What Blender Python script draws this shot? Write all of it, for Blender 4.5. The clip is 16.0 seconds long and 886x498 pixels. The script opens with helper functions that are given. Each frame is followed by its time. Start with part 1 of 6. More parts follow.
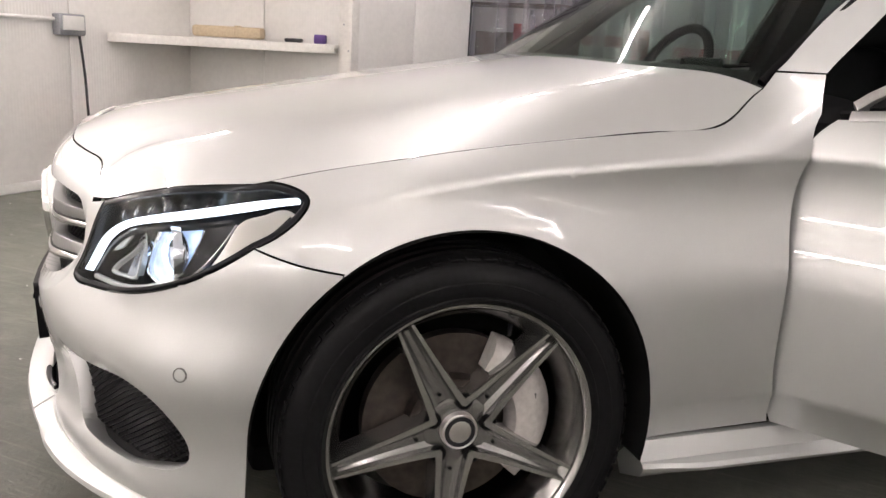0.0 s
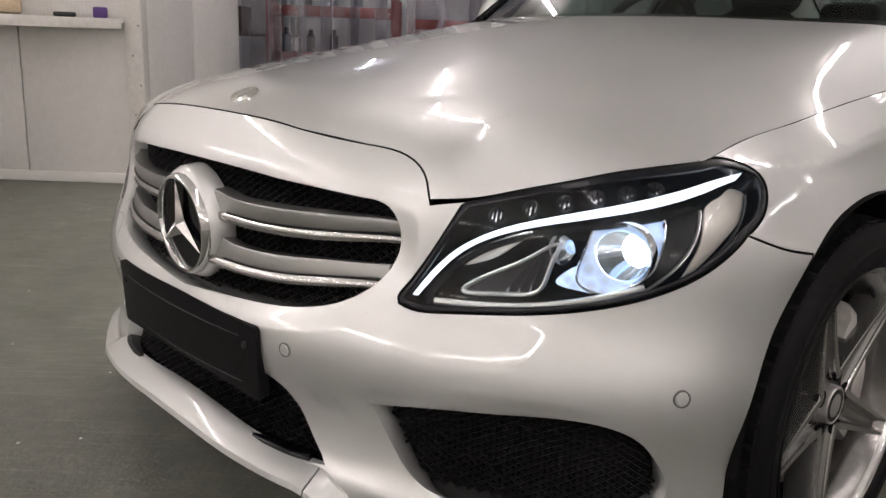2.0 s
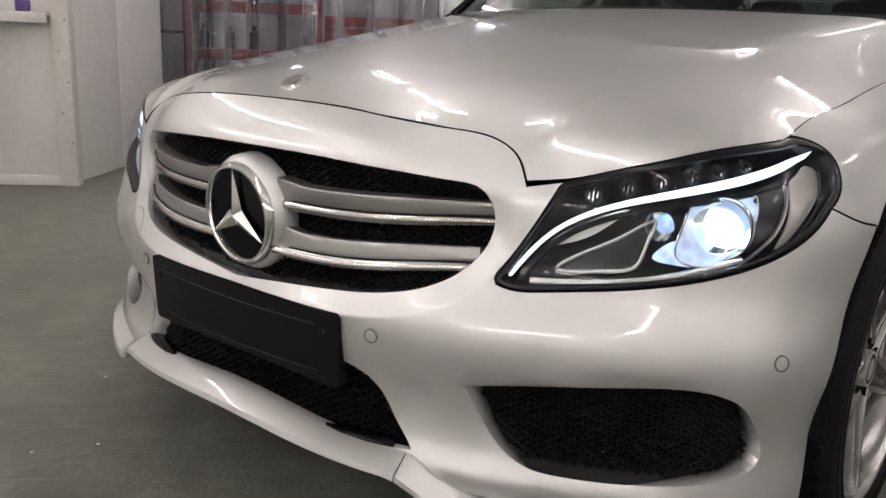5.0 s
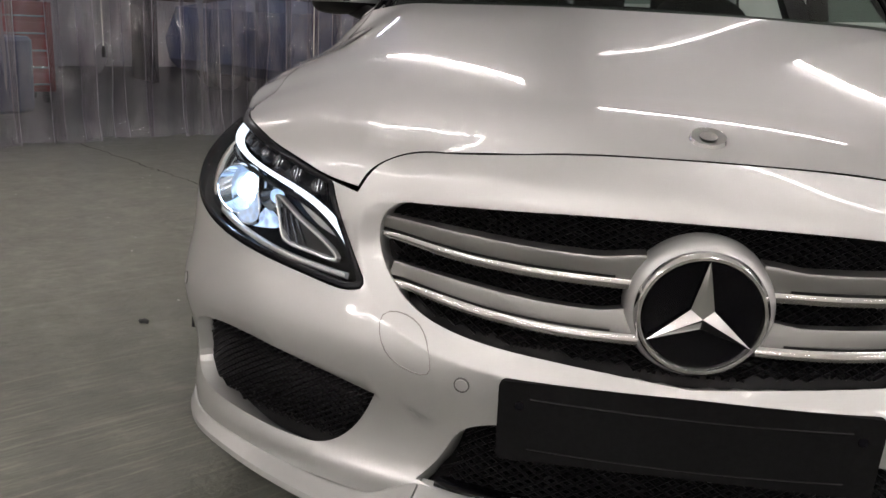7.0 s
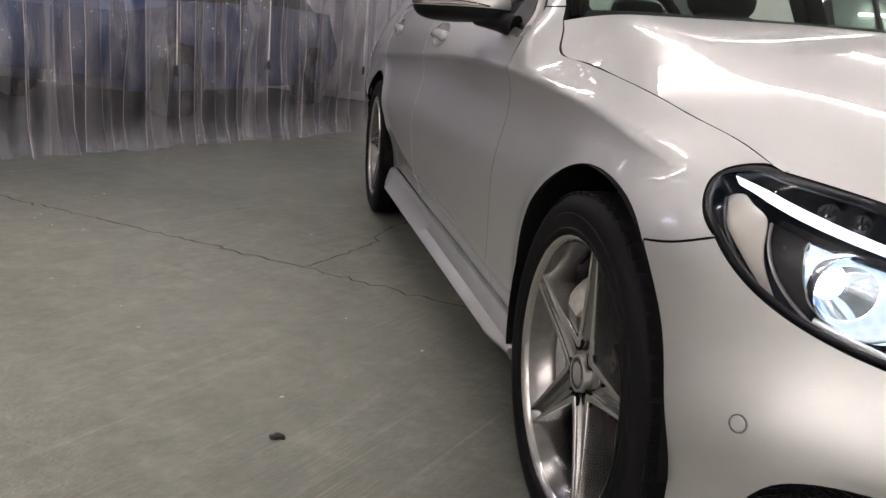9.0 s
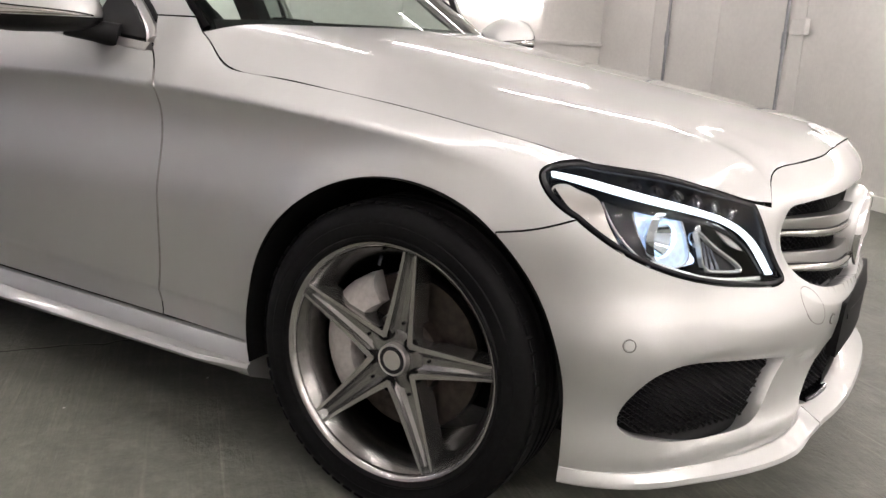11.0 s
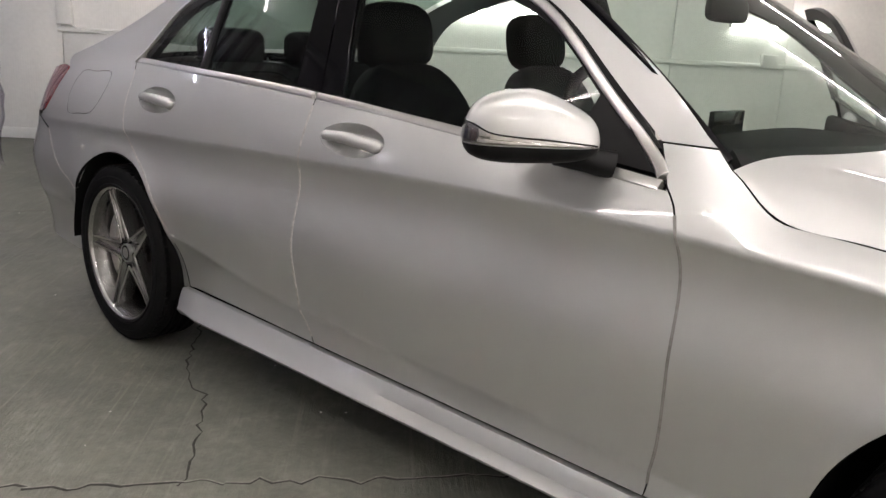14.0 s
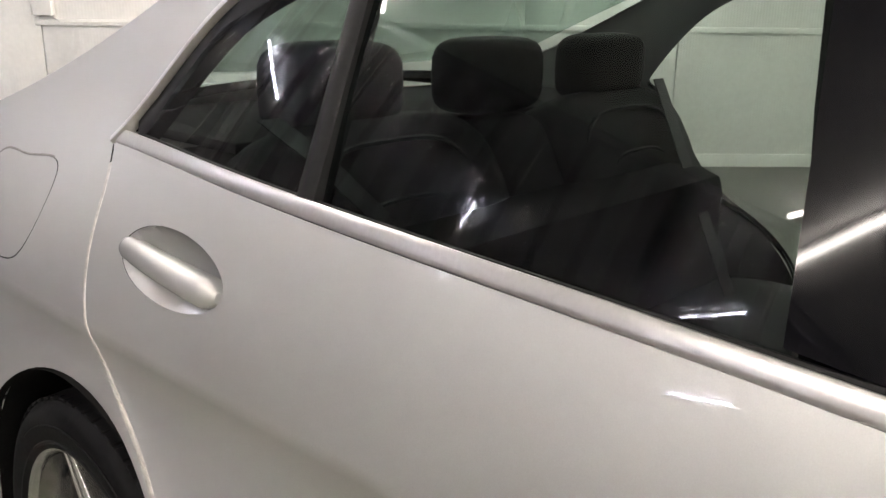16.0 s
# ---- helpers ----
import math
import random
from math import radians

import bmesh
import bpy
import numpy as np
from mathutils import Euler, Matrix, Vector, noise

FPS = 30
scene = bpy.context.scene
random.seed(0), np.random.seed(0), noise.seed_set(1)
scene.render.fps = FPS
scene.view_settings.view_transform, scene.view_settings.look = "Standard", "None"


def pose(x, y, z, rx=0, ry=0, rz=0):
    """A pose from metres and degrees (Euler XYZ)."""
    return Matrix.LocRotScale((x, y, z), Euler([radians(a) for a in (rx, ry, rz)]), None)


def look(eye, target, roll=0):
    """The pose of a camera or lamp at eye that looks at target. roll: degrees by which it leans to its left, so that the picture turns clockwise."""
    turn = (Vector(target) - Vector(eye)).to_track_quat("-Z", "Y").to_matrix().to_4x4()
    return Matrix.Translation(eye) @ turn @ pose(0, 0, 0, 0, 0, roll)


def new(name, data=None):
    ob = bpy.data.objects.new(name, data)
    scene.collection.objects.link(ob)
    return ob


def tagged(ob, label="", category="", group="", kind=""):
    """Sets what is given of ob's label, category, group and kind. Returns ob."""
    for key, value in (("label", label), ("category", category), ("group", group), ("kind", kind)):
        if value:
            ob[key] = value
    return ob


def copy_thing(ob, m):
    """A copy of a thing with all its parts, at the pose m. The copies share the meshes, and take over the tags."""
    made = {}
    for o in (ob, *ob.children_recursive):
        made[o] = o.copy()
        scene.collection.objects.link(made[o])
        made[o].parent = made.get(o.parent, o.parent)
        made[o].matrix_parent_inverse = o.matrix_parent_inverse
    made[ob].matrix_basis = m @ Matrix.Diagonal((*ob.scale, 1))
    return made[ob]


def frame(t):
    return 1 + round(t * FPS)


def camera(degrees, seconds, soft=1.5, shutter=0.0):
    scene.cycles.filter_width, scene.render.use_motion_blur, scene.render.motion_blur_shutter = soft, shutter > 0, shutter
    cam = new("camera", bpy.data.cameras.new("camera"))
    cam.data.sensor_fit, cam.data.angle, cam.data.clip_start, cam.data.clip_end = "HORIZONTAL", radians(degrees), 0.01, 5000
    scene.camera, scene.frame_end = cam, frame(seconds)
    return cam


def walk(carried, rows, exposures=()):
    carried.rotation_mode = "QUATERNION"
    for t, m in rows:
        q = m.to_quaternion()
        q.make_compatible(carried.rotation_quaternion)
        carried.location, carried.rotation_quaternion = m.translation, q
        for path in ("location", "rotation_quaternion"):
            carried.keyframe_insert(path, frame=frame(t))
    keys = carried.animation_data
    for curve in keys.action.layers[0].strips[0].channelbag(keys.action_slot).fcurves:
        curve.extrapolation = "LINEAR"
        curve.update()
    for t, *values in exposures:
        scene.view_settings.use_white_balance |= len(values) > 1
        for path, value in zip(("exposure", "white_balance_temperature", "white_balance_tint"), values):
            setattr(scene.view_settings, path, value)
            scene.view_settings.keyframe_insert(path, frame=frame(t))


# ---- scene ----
cam = camera(55.4, 16.0)
PATH = [
    (0, (2.166, -0.488, 0.991), (0.322, 0.132, 0.526), 3.2),
    (0.5, (1.921, -0.819, 0.997), (0.166, 0.02, 0.532), 3.0),
    (1, (1.641, -1.084, 0.978), (0.003, -0.036, 0.509), 2.8),
    (1.5, (1.46, -1.273, 0.967), (-0.072, -0.078, 0.495), 2.3),
    (2, (1.388, -1.403, 0.906), (-0.037, -0.084, 0.427), 2.0),
    (2.5, (1.437, -1.461, 0.858), (0.059, -0.094, 0.378), 1.7),
    (3, (1.482, -1.48, 0.847), (0.124, -0.093, 0.367), 1.5),
    (5.5, (0.925, -1.682, 0.901), (-0.222, -0.12, 0.41), 2.5),
    (6, (0.546, -1.765, 0.971), (-0.337, -0.057, 0.42), 2.5),
    (6.5, (0.205, -1.859, 0.972), (-0.374, -0.029, 0.41), 2.8),
    (7, (-0.237, -1.869, 0.953), (-0.445, 0.046, 0.412), 3.4),
    (7.5, (-0.63, -1.788, 0.973), (-0.562, 0.133, 0.418), 3.4),
    (8, (-0.963, -1.639, 0.906), (-0.808, 0.292, 0.407), 4.8),
    (8.5, (-1.233, -1.454, 0.897), (-1.088, 0.476, 0.392), 4.8),
    (9, (-1.429, -1.319, 0.886), (-1.003, 0.573, 0.398), 5.3),
    (9.5, (-1.572, -1.124, 0.867), (-0.662, 0.594, 0.397), 5.3),
    (9.7, (-1.634, -1.059, 0.889), (-0.535, 0.544, 0.419), 5.0),
    (11.8, (-2.465, -0.772, 0.969), (-0.717, 0.079, 0.499), 2.7),
    (12, (-2.492, -0.731, 0.982), (-0.794, 0.216, 0.514), 2.6),
    (12.5, (-2.527, -0.627, 1.041), (-0.941, 0.495, 0.568), 2.8),
    (13, (-2.511, -0.524, 1.1), (-1.016, 0.716, 0.625), 2.9),
    (13.5, (-2.452, -0.352, 1.142), (-0.998, 0.934, 0.661), 3.0),
    (14, (-2.281, -0.044, 1.163), (-0.852, 1.267, 0.673), 3.1),
    (14.5, (-2.091, 0.37, 1.175), (-0.715, 1.734, 0.679), 3.3),
    (15, (-1.856, 0.819, 1.173), (-0.506, 2.204, 0.664), 3.0),
    (15.5, (-1.579, 1.283, 1.168), (-0.216, 2.65, 0.648), 3.2),
    (16, (-1.31, 1.717, 1.214), (0.08, 3.042, 0.651), 0.8),
]
EXPOSURES = [(0.0, 0.62, 6700, 13), (0.5, 0.5, 6700, 13), (1.0, 0.2, 6650, 12), (1.5, -0.06, 6650, 12), (2.5, 0.0, 6600, 12), (3.0, 0.08, 6600, 12), (6.0, -0.1, 6600, 12), (7.5, -0.1, 6600, 11), (9.0, 0.48, 6600, 12), (9.5, 0.52, 6600, 12), (12.0, 0.58, 6650, 11), (12.5, 0.74, 6650, 11), (13.0, 0.72, 6650, 10), (14.0, 0.64, 6650, 10), (14.5, 0.78, 6700, 10), (15.5, 1.15, 6850, 9), (16.0, 1.45, 6950, 8)]
walk(cam, [(t, look(eye, target, roll)) for t, eye, target, roll in PATH], EXPOSURES)

# ---- world, light ----
world = bpy.data.worlds.new("world")
scene.world = world
world.use_nodes = True
world.node_tree.nodes["Background"].inputs[0].default_value = (0.75, 0.78, 0.82, 1)
world.node_tree.nodes["Background"].inputs[1].default_value = 0.02
TUBE_STRENGTH = 41.0
WALL_TUBE_STRENGTH = 24.0


# ---- mesh helpers ----
def cub(*pts):
    """Natural cubic spline through (t, v...) rows, straight beyond its ends."""
    p = np.array(pts, float)
    t, v = p[:, 0], p[:, 1:]
    n, h = len(t), np.diff(t)
    A, r = np.eye(n), np.zeros_like(v)
    for i in range(1, n - 1):
        A[i, i - 1:i + 2] = h[i - 1], 2 * (h[i - 1] + h[i]), h[i]
        r[i] = 6 * ((v[i + 1] - v[i]) / h[i] - (v[i] - v[i - 1]) / h[i - 1])
    m = np.linalg.solve(A, r)
    d0 = (v[1] - v[0]) / h[0] - (2 * m[0] + m[1]) * h[0] / 6
    d1 = (v[-1] - v[-2]) / h[-1] + (m[-2] + 2 * m[-1]) * h[-1] / 6
    single, ts = v.shape[1] == 1, t.tolist()

    def at(x):
        if x <= ts[0]:
            w = v[0] + d0 * (x - ts[0])
        elif x >= ts[-1]:
            w = v[-1] + d1 * (x - ts[-1])
        else:
            i = 0
            while x > ts[i + 1]:
                i += 1
            d = h[i]
            a, b = (ts[i + 1] - x) / d, (x - ts[i]) / d
            w = a * v[i] + b * v[i + 1] + ((a ** 3 - a) * m[i] + (b ** 3 - b) * m[i + 1]) * d * d / 6
        return float(w[0]) if single else w
    return at


def ease(a, b, x):
    t = min(max((x - a) / (b - a), 0.0), 1.0)
    return t * t * (3 - 2 * t)


def herm(t, a, b, ma, mb, h):
    return (2 * t ** 3 - 3 * t * t + 1) * a + (t ** 3 - 2 * t * t + t) * h * ma + (3 * t * t - 2 * t ** 3) * b + (t ** 3 - t * t) * h * mb


def spl(pts, step=0.02):
    """A smooth open line through the points, sampled about every step."""
    p = [np.array(q, float) for q in pts]
    s = [0.0]
    for a, b in zip(p, p[1:]):
        s.append(s[-1] + float(np.linalg.norm(b - a)))
    f = cub(*[(k, *q) for k, q in zip(s, p)])
    n = max(2, int(s[-1] / step) + 1)
    return [f(s[-1] * i / n) for i in range(n + 1)]


def ring(pts, step=0.012):
    """A smooth closed line through the points."""
    p = list(pts)
    k = len(p)
    q = p[-3:] + p + p[:4]
    s = [0.0]
    for a, b in zip(q, q[1:]):
        s.append(s[-1] + math.dist(a, b))
    f = cub(*[(w, *c) for w, c in zip(s, q)])
    lo, hi = s[3], s[3 + k]
    n = max(8, int((hi - lo) / step))
    return [f(lo + (hi - lo) * i / n) for i in range(n)]


def line(a, b, step=0.03):
    n = max(1, int(math.dist(a, b) / step))
    return [np.array(a, float) + (np.array(b, float) - np.array(a, float)) * i / n for i in range(n + 1)]


def join(*parts):
    out = []
    for p in parts:
        for q in p:
            q = np.array(q, float)
            if not out or np.linalg.norm(q - out[-1]) > 1.5e-3:
                out.append(q)
    if np.linalg.norm(out[0] - out[-1]) < 1.5e-3:
        out.pop()
    return out


def inside(poly, pts):
    """Which of the points (n, 2) lie in the closed line."""
    p, pts = np.array(poly), np.array(pts)
    x, y = pts[:, 0][:, None], pts[:, 1][:, None]
    x0, y0, x1, y1 = p[:, 0], p[:, 1], np.roll(p[:, 0], -1), np.roll(p[:, 1], -1)
    dy = np.where(np.abs(y1 - y0) < 1e-12, 1e-12, y1 - y0)
    hit = ((y0 > y) != (y1 > y)) & (x < (x1 - x0) * (y - y0) / dy + x0)
    return hit.sum(1) % 2 == 1


def inset(poly, g):
    p = np.array(poly)
    area = 0.5 * np.sum(p[:, 0] * np.roll(p[:, 1], -1) - np.roll(p[:, 0], -1) * p[:, 1])
    t = np.roll(p, -1, 0) - np.roll(p, 1, 0)
    t /= np.linalg.norm(t, axis=1)[:, None] + 1e-12
    n = np.stack((-t[:, 1], t[:, 0]), 1) * (1 if area > 0 else -1)
    return list(p + n * g)


def normal_at(fn, u, v, e=1.5e-3):
    a = np.array(fn(u + e, v)) - np.array(fn(u - e, v))
    b = np.array(fn(u, v + e)) - np.array(fn(u, v - e))
    n = np.cross(a, b)
    n /= np.linalg.norm(n) + 1e-12
    p = np.array(fn(u, v))
    c = np.array((0.0, min(max(p[1], 0.2), 3.0), 0.45))
    return p, (n if n @ (p - c) > 0 else -n)


def sheet(outline, fn, step=0.03, holes=(), depth=0.014, lift=0.0, gap=0.0, hole_depth=None, lines=()):
    """A panel: the area within the outline of the surface fn(u, v), with holes, its edges turned in by depth."""
    from mathutils.geometry import delaunay_2d_cdt
    outer = join(inset(outline, gap) if gap else outline)
    loops = [outer] + [join(h) for h in holes]
    flat, edges = [], []
    for lp in loops:
        k = len(flat)
        flat += [tuple(p) for p in lp]
        edges += [(k + i, k + (i + 1) % len(lp)) for i in range(len(lp))]
    edge_count = len(flat)
    for ln in lines:
        q = np.array(ln)
        keep = inside(loops[0], q)
        for h in loops[1:]:
            keep &= ~inside(h, q)
        away = np.min(np.hypot(q[:, 0][:, None] - np.array(flat)[:edge_count, 0], q[:, 1][:, None] - np.array(flat)[:edge_count, 1]), 1) > .006
        flat += [tuple(p) for p, k in zip(q, keep & away) if k]
    bound = np.array(flat)
    lo, hi = bound.min(0), bound.max(0)
    g = np.array([(x, y) for x in np.arange(lo[0] + step / 2, hi[0], step) for y in np.arange(lo[1] + step / 2, hi[1], step)])
    if len(g):
        keep = inside(loops[0], g)
        for h in loops[1:]:
            keep &= ~inside(h, g)
        g = g[keep]
    if len(g):
        near = np.min(np.hypot(g[:, 0][:, None] - bound[:, 0], g[:, 1][:, None] - bound[:, 1]), 1)
        g = g[near > 0.45 * step]
        flat += [tuple(p) for p in g]
    v2, _, faces, *_ = delaunay_2d_cdt([Vector(p) for p in flat], edges, [], 0, 1e-6)
    v2 = np.array([tuple(p) for p in v2])
    mid = np.array([v2[list(f)].mean(0) for f in faces])
    ok = inside(loops[0], mid)
    for h in loops[1:]:
        ok &= ~inside(h, mid)
    faces = [tuple(f) for f, k in zip(faces, ok) if k]
    P, N = [], []
    for u, v in v2:
        p, n = normal_at(fn, u, v)
        P.append(p + n * lift)
        N.append(n)
    out = []
    for f in faces:
        a, b, c = (P[i] for i in f[:3])
        out.append(f if np.cross(b - a, c - a) @ N[f[0]] > 0 else tuple(reversed(f)))
    seen = {}
    for f in out:
        for i, j in zip(f, f[1:] + f[:1]):
            seen[(i, j)] = 1
    deep, dark = depth if hole_depth is None else hole_depth, []
    outer_set = {tuple(np.round(p, 4)) for p in outer}
    for (i, j) in list(seen):
        if (j, i) not in seen and depth > 0:
            d = depth if tuple(np.round(v2[i], 4)) in outer_set else deep
            t = P[j] - P[i]
            s = np.cross(t, N[i])
            s /= np.linalg.norm(s) + 1e-12
            k = len(P)
            P += [P[i], P[j], P[j] - N[j] * d, P[i] - N[i] * d]
            m = s + N[i] * 0.5
            N += [m, m, s, s]
            out.append((k, k + 3, k + 2, k + 1))
            if d < .03:
                dark.append(len(out) - 1)
    return np.array(P), out, np.array(N), dark


def flip(data):
    P, F, N, *rest = data
    P = P * np.array((-1, 1, 1))
    return (P, [tuple(reversed(f)) for f in F], (None if N is None else N * np.array((-1, 1, 1))), *rest)


def moved(data, m):
    P, F, N, *_ = data
    m = np.array(m)
    return P @ m[:3, :3].T + m[:3, 3], F, (None if N is None else N @ m[:3, :3].T)


def merged(*datas):
    P, F, N, k = [], [], [], 0
    for p, f, n, *_ in datas:
        P.append(p)
        F += [tuple(i + k for i in q) for q in f]
        k += len(p)
    return np.concatenate(P), F, None


def tube(path, r, n=8, caps=True, closed=False):
    p = [np.array(q, float) for q in path]
    rs = r if hasattr(r, "__len__") else [r] * len(p)
    V, F, up = [], [], np.array((0.03, 0.02, 1.0))
    for i, q in enumerate(p):
        a, b = (p[i - 1], p[(i + 1) % len(p)]) if closed else (p[max(i - 1, 0)], p[min(i + 1, len(p) - 1)])
        t = (b - a) / (np.linalg.norm(b - a) + 1e-12)
        s = np.cross(t, up)
        if np.linalg.norm(s) < 0.2:
            s = np.cross(t, (1.0, 0.1, 0))
        s /= np.linalg.norm(s)
        w = np.cross(s, t)
        V += [q + rs[i] * (s * math.cos(k * 2 * math.pi / n) + w * math.sin(k * 2 * math.pi / n)) for k in range(n)]
    m = len(p)
    for i in range(m if closed else m - 1):
        for k in range(n):
            F.append((i * n + k, i * n + (k + 1) % n, ((i + 1) % m) * n + (k + 1) % n, ((i + 1) % m) * n + k))
    if caps and not closed:
        F += [tuple(reversed(range(n))), tuple(range((m - 1) * n, m * n))]
    return np.array(V), F, None


def loft(rings, caps=True, loop=True):
    V = [np.array(q, float) for r in rings for q in r]
    n, m, F = len(rings[0]), len(rings), []
    for i in range(m - 1):
        for k in range(n if loop else n - 1):
            F.append((i * n + k, i * n + (k + 1) % n, (i + 1) * n + (k + 1) % n, (i + 1) * n + k))
    if caps:
        F += [tuple(reversed(range(n))), tuple(range((m - 1) * n, m * n))]
    return np.array(V), F, None


def rev(profile, n=64, start=0.0, sweep=360.0):
    """Turns (radius, x) rows about the x axis."""
    V, F, k = [], [], len(profile)
    full = sweep >= 360
    m = n if full else n + 1
    for i in range(m):
        a = radians(start + sweep * i / n)
        V += [(x, r * math.cos(a), r * math.sin(a)) for r, x in profile]
    for i in range(n):
        j = (i + 1) % m
        for q in range(k - 1):
            F.append((i * k + q, i * k + q + 1, j * k + q + 1, j * k + q))
    return np.array(V), F, None


def box(c, s, bevel=0.004, m=None, seg=2):
    bm = bmesh.new()
    bmesh.ops.create_cube(bm, size=1, matrix=Matrix.LocRotScale(c, None, s))
    if bevel:
        bmesh.ops.bevel(bm, geom=bm.edges[:], offset=min(bevel, min(s) * 0.45), segments=seg, affect="EDGES", profile=0.5)
    bm.verts.index_update()
    d = (np.array([tuple(v.co) for v in bm.verts]), [tuple(v.index for v in f.verts) for f in bm.faces], None)
    bm.free()
    return moved(d, m) if m is not None else d


def blob(c, r, e1=1.0, e2=1.0, n=20, k=12, shape=None):
    """A rounded block: radii r, squarer with e below 1; shape(p) bends the unit form."""
    V, F = [], []
    pw = lambda a, e: math.copysign(abs(a) ** e, a)
    for i in range(k + 1):
        t = -math.pi / 2 + math.pi * i / k
        for j in range(n):
            f = 2 * math.pi * j / n
            p = np.array((pw(math.cos(t), e1) * pw(math.cos(f), e2), pw(math.cos(t), e1) * pw(math.sin(f), e2), pw(math.sin(t), e1)))
            V.append(np.array(shape(p) if shape else p) * r + c)
    for i in range(k):
        for j in range(n):
            F.append((i * n + j, i * n + (j + 1) % n, (i + 1) * n + (j + 1) % n, (i + 1) * n + j))
    return np.array(V), F, None


def bead(fn, path, w, h, lift=0.0, base=0.004, n=7, caps=True, flat=0.7):
    """A strip laid along a path on the surface fn: w wide, h proud, half round."""
    p = [np.array(q, float) for q in path]
    ws, hs, ls = [v if hasattr(v, "__len__") else [v] * len(p) for v in (w, h, lift)]
    rings = []
    for i, q in enumerate(p):
        t = p[min(i + 1, len(p) - 1)] - p[max(i - 1, 0)]
        t /= np.linalg.norm(t) + 1e-12
        d = np.array((-t[1], t[0]))
        row = []
        for k in range(n):
            a = math.pi * k / (n - 1)
            c = q + d * ws[i] / 2 * math.cos(a)
            P, N = normal_at(fn, *c)
            row.append(P + N * (ls[i] + hs[i] * math.sin(a) ** flat))
        for k in (1, 0):
            c = q + d * ws[i] / 2 * (1 if k == 0 else -1)
            P, N = normal_at(fn, *c)
            row.append(P + N * (ls[i] - base))
        rings.append(row)
    return loft(rings, caps)


def mesh_of(name, data, mat, angle=40):
    P, F, N, *rest = data
    me = bpy.data.meshes.new(name)
    me.from_pydata([tuple(map(float, p)) for p in P], [], F)
    me.materials.append(mat)
    me.polygons.foreach_set("use_smooth", [True] * len(me.polygons))
    # turned-in panel edges are coloured black to paint in the gaps' shade
    if rest and rest[0] and mat.name == "silver_paint":
        me.materials.append(LINER_SHADE)
        for i in rest[0]:
            me.polygons[i].material_index = 1
    if N is None:
        bm = bmesh.new()
        bm.from_mesh(me)
        bmesh.ops.recalc_face_normals(bm, faces=bm.faces[:])
        bm.to_mesh(me)
        bm.free()
        me.set_sharp_from_angle(angle=radians(angle))
    else:
        me.update()
        me.normals_split_custom_set_from_vertices([tuple(map(float, n / (np.linalg.norm(n) + 1e-12))) for n in N])
    return me


def part(name, data, mat, parent, label="", angle=40):
    """One mesh object under a thing or a part."""
    ob = new(name, data if isinstance(data, bpy.types.Mesh) else mesh_of(name, data, mat, angle))
    ob.parent = parent
    if label:
        tagged(ob, label)
    return ob


def thing(name, label, category, at=None, group="", kind=""):
    ob = new(name)
    ob.empty_display_size = 0.1
    if at is not None:
        ob.matrix_basis = at
    return tagged(ob, label, category, group, kind)


def solid(name, data, mat, label, category, at=None, group="", kind="", angle=40):
    ob = new(name, mesh_of(name, data, mat, angle))
    if at is not None:
        ob.matrix_basis = at
    return tagged(ob, label, category, group, kind)


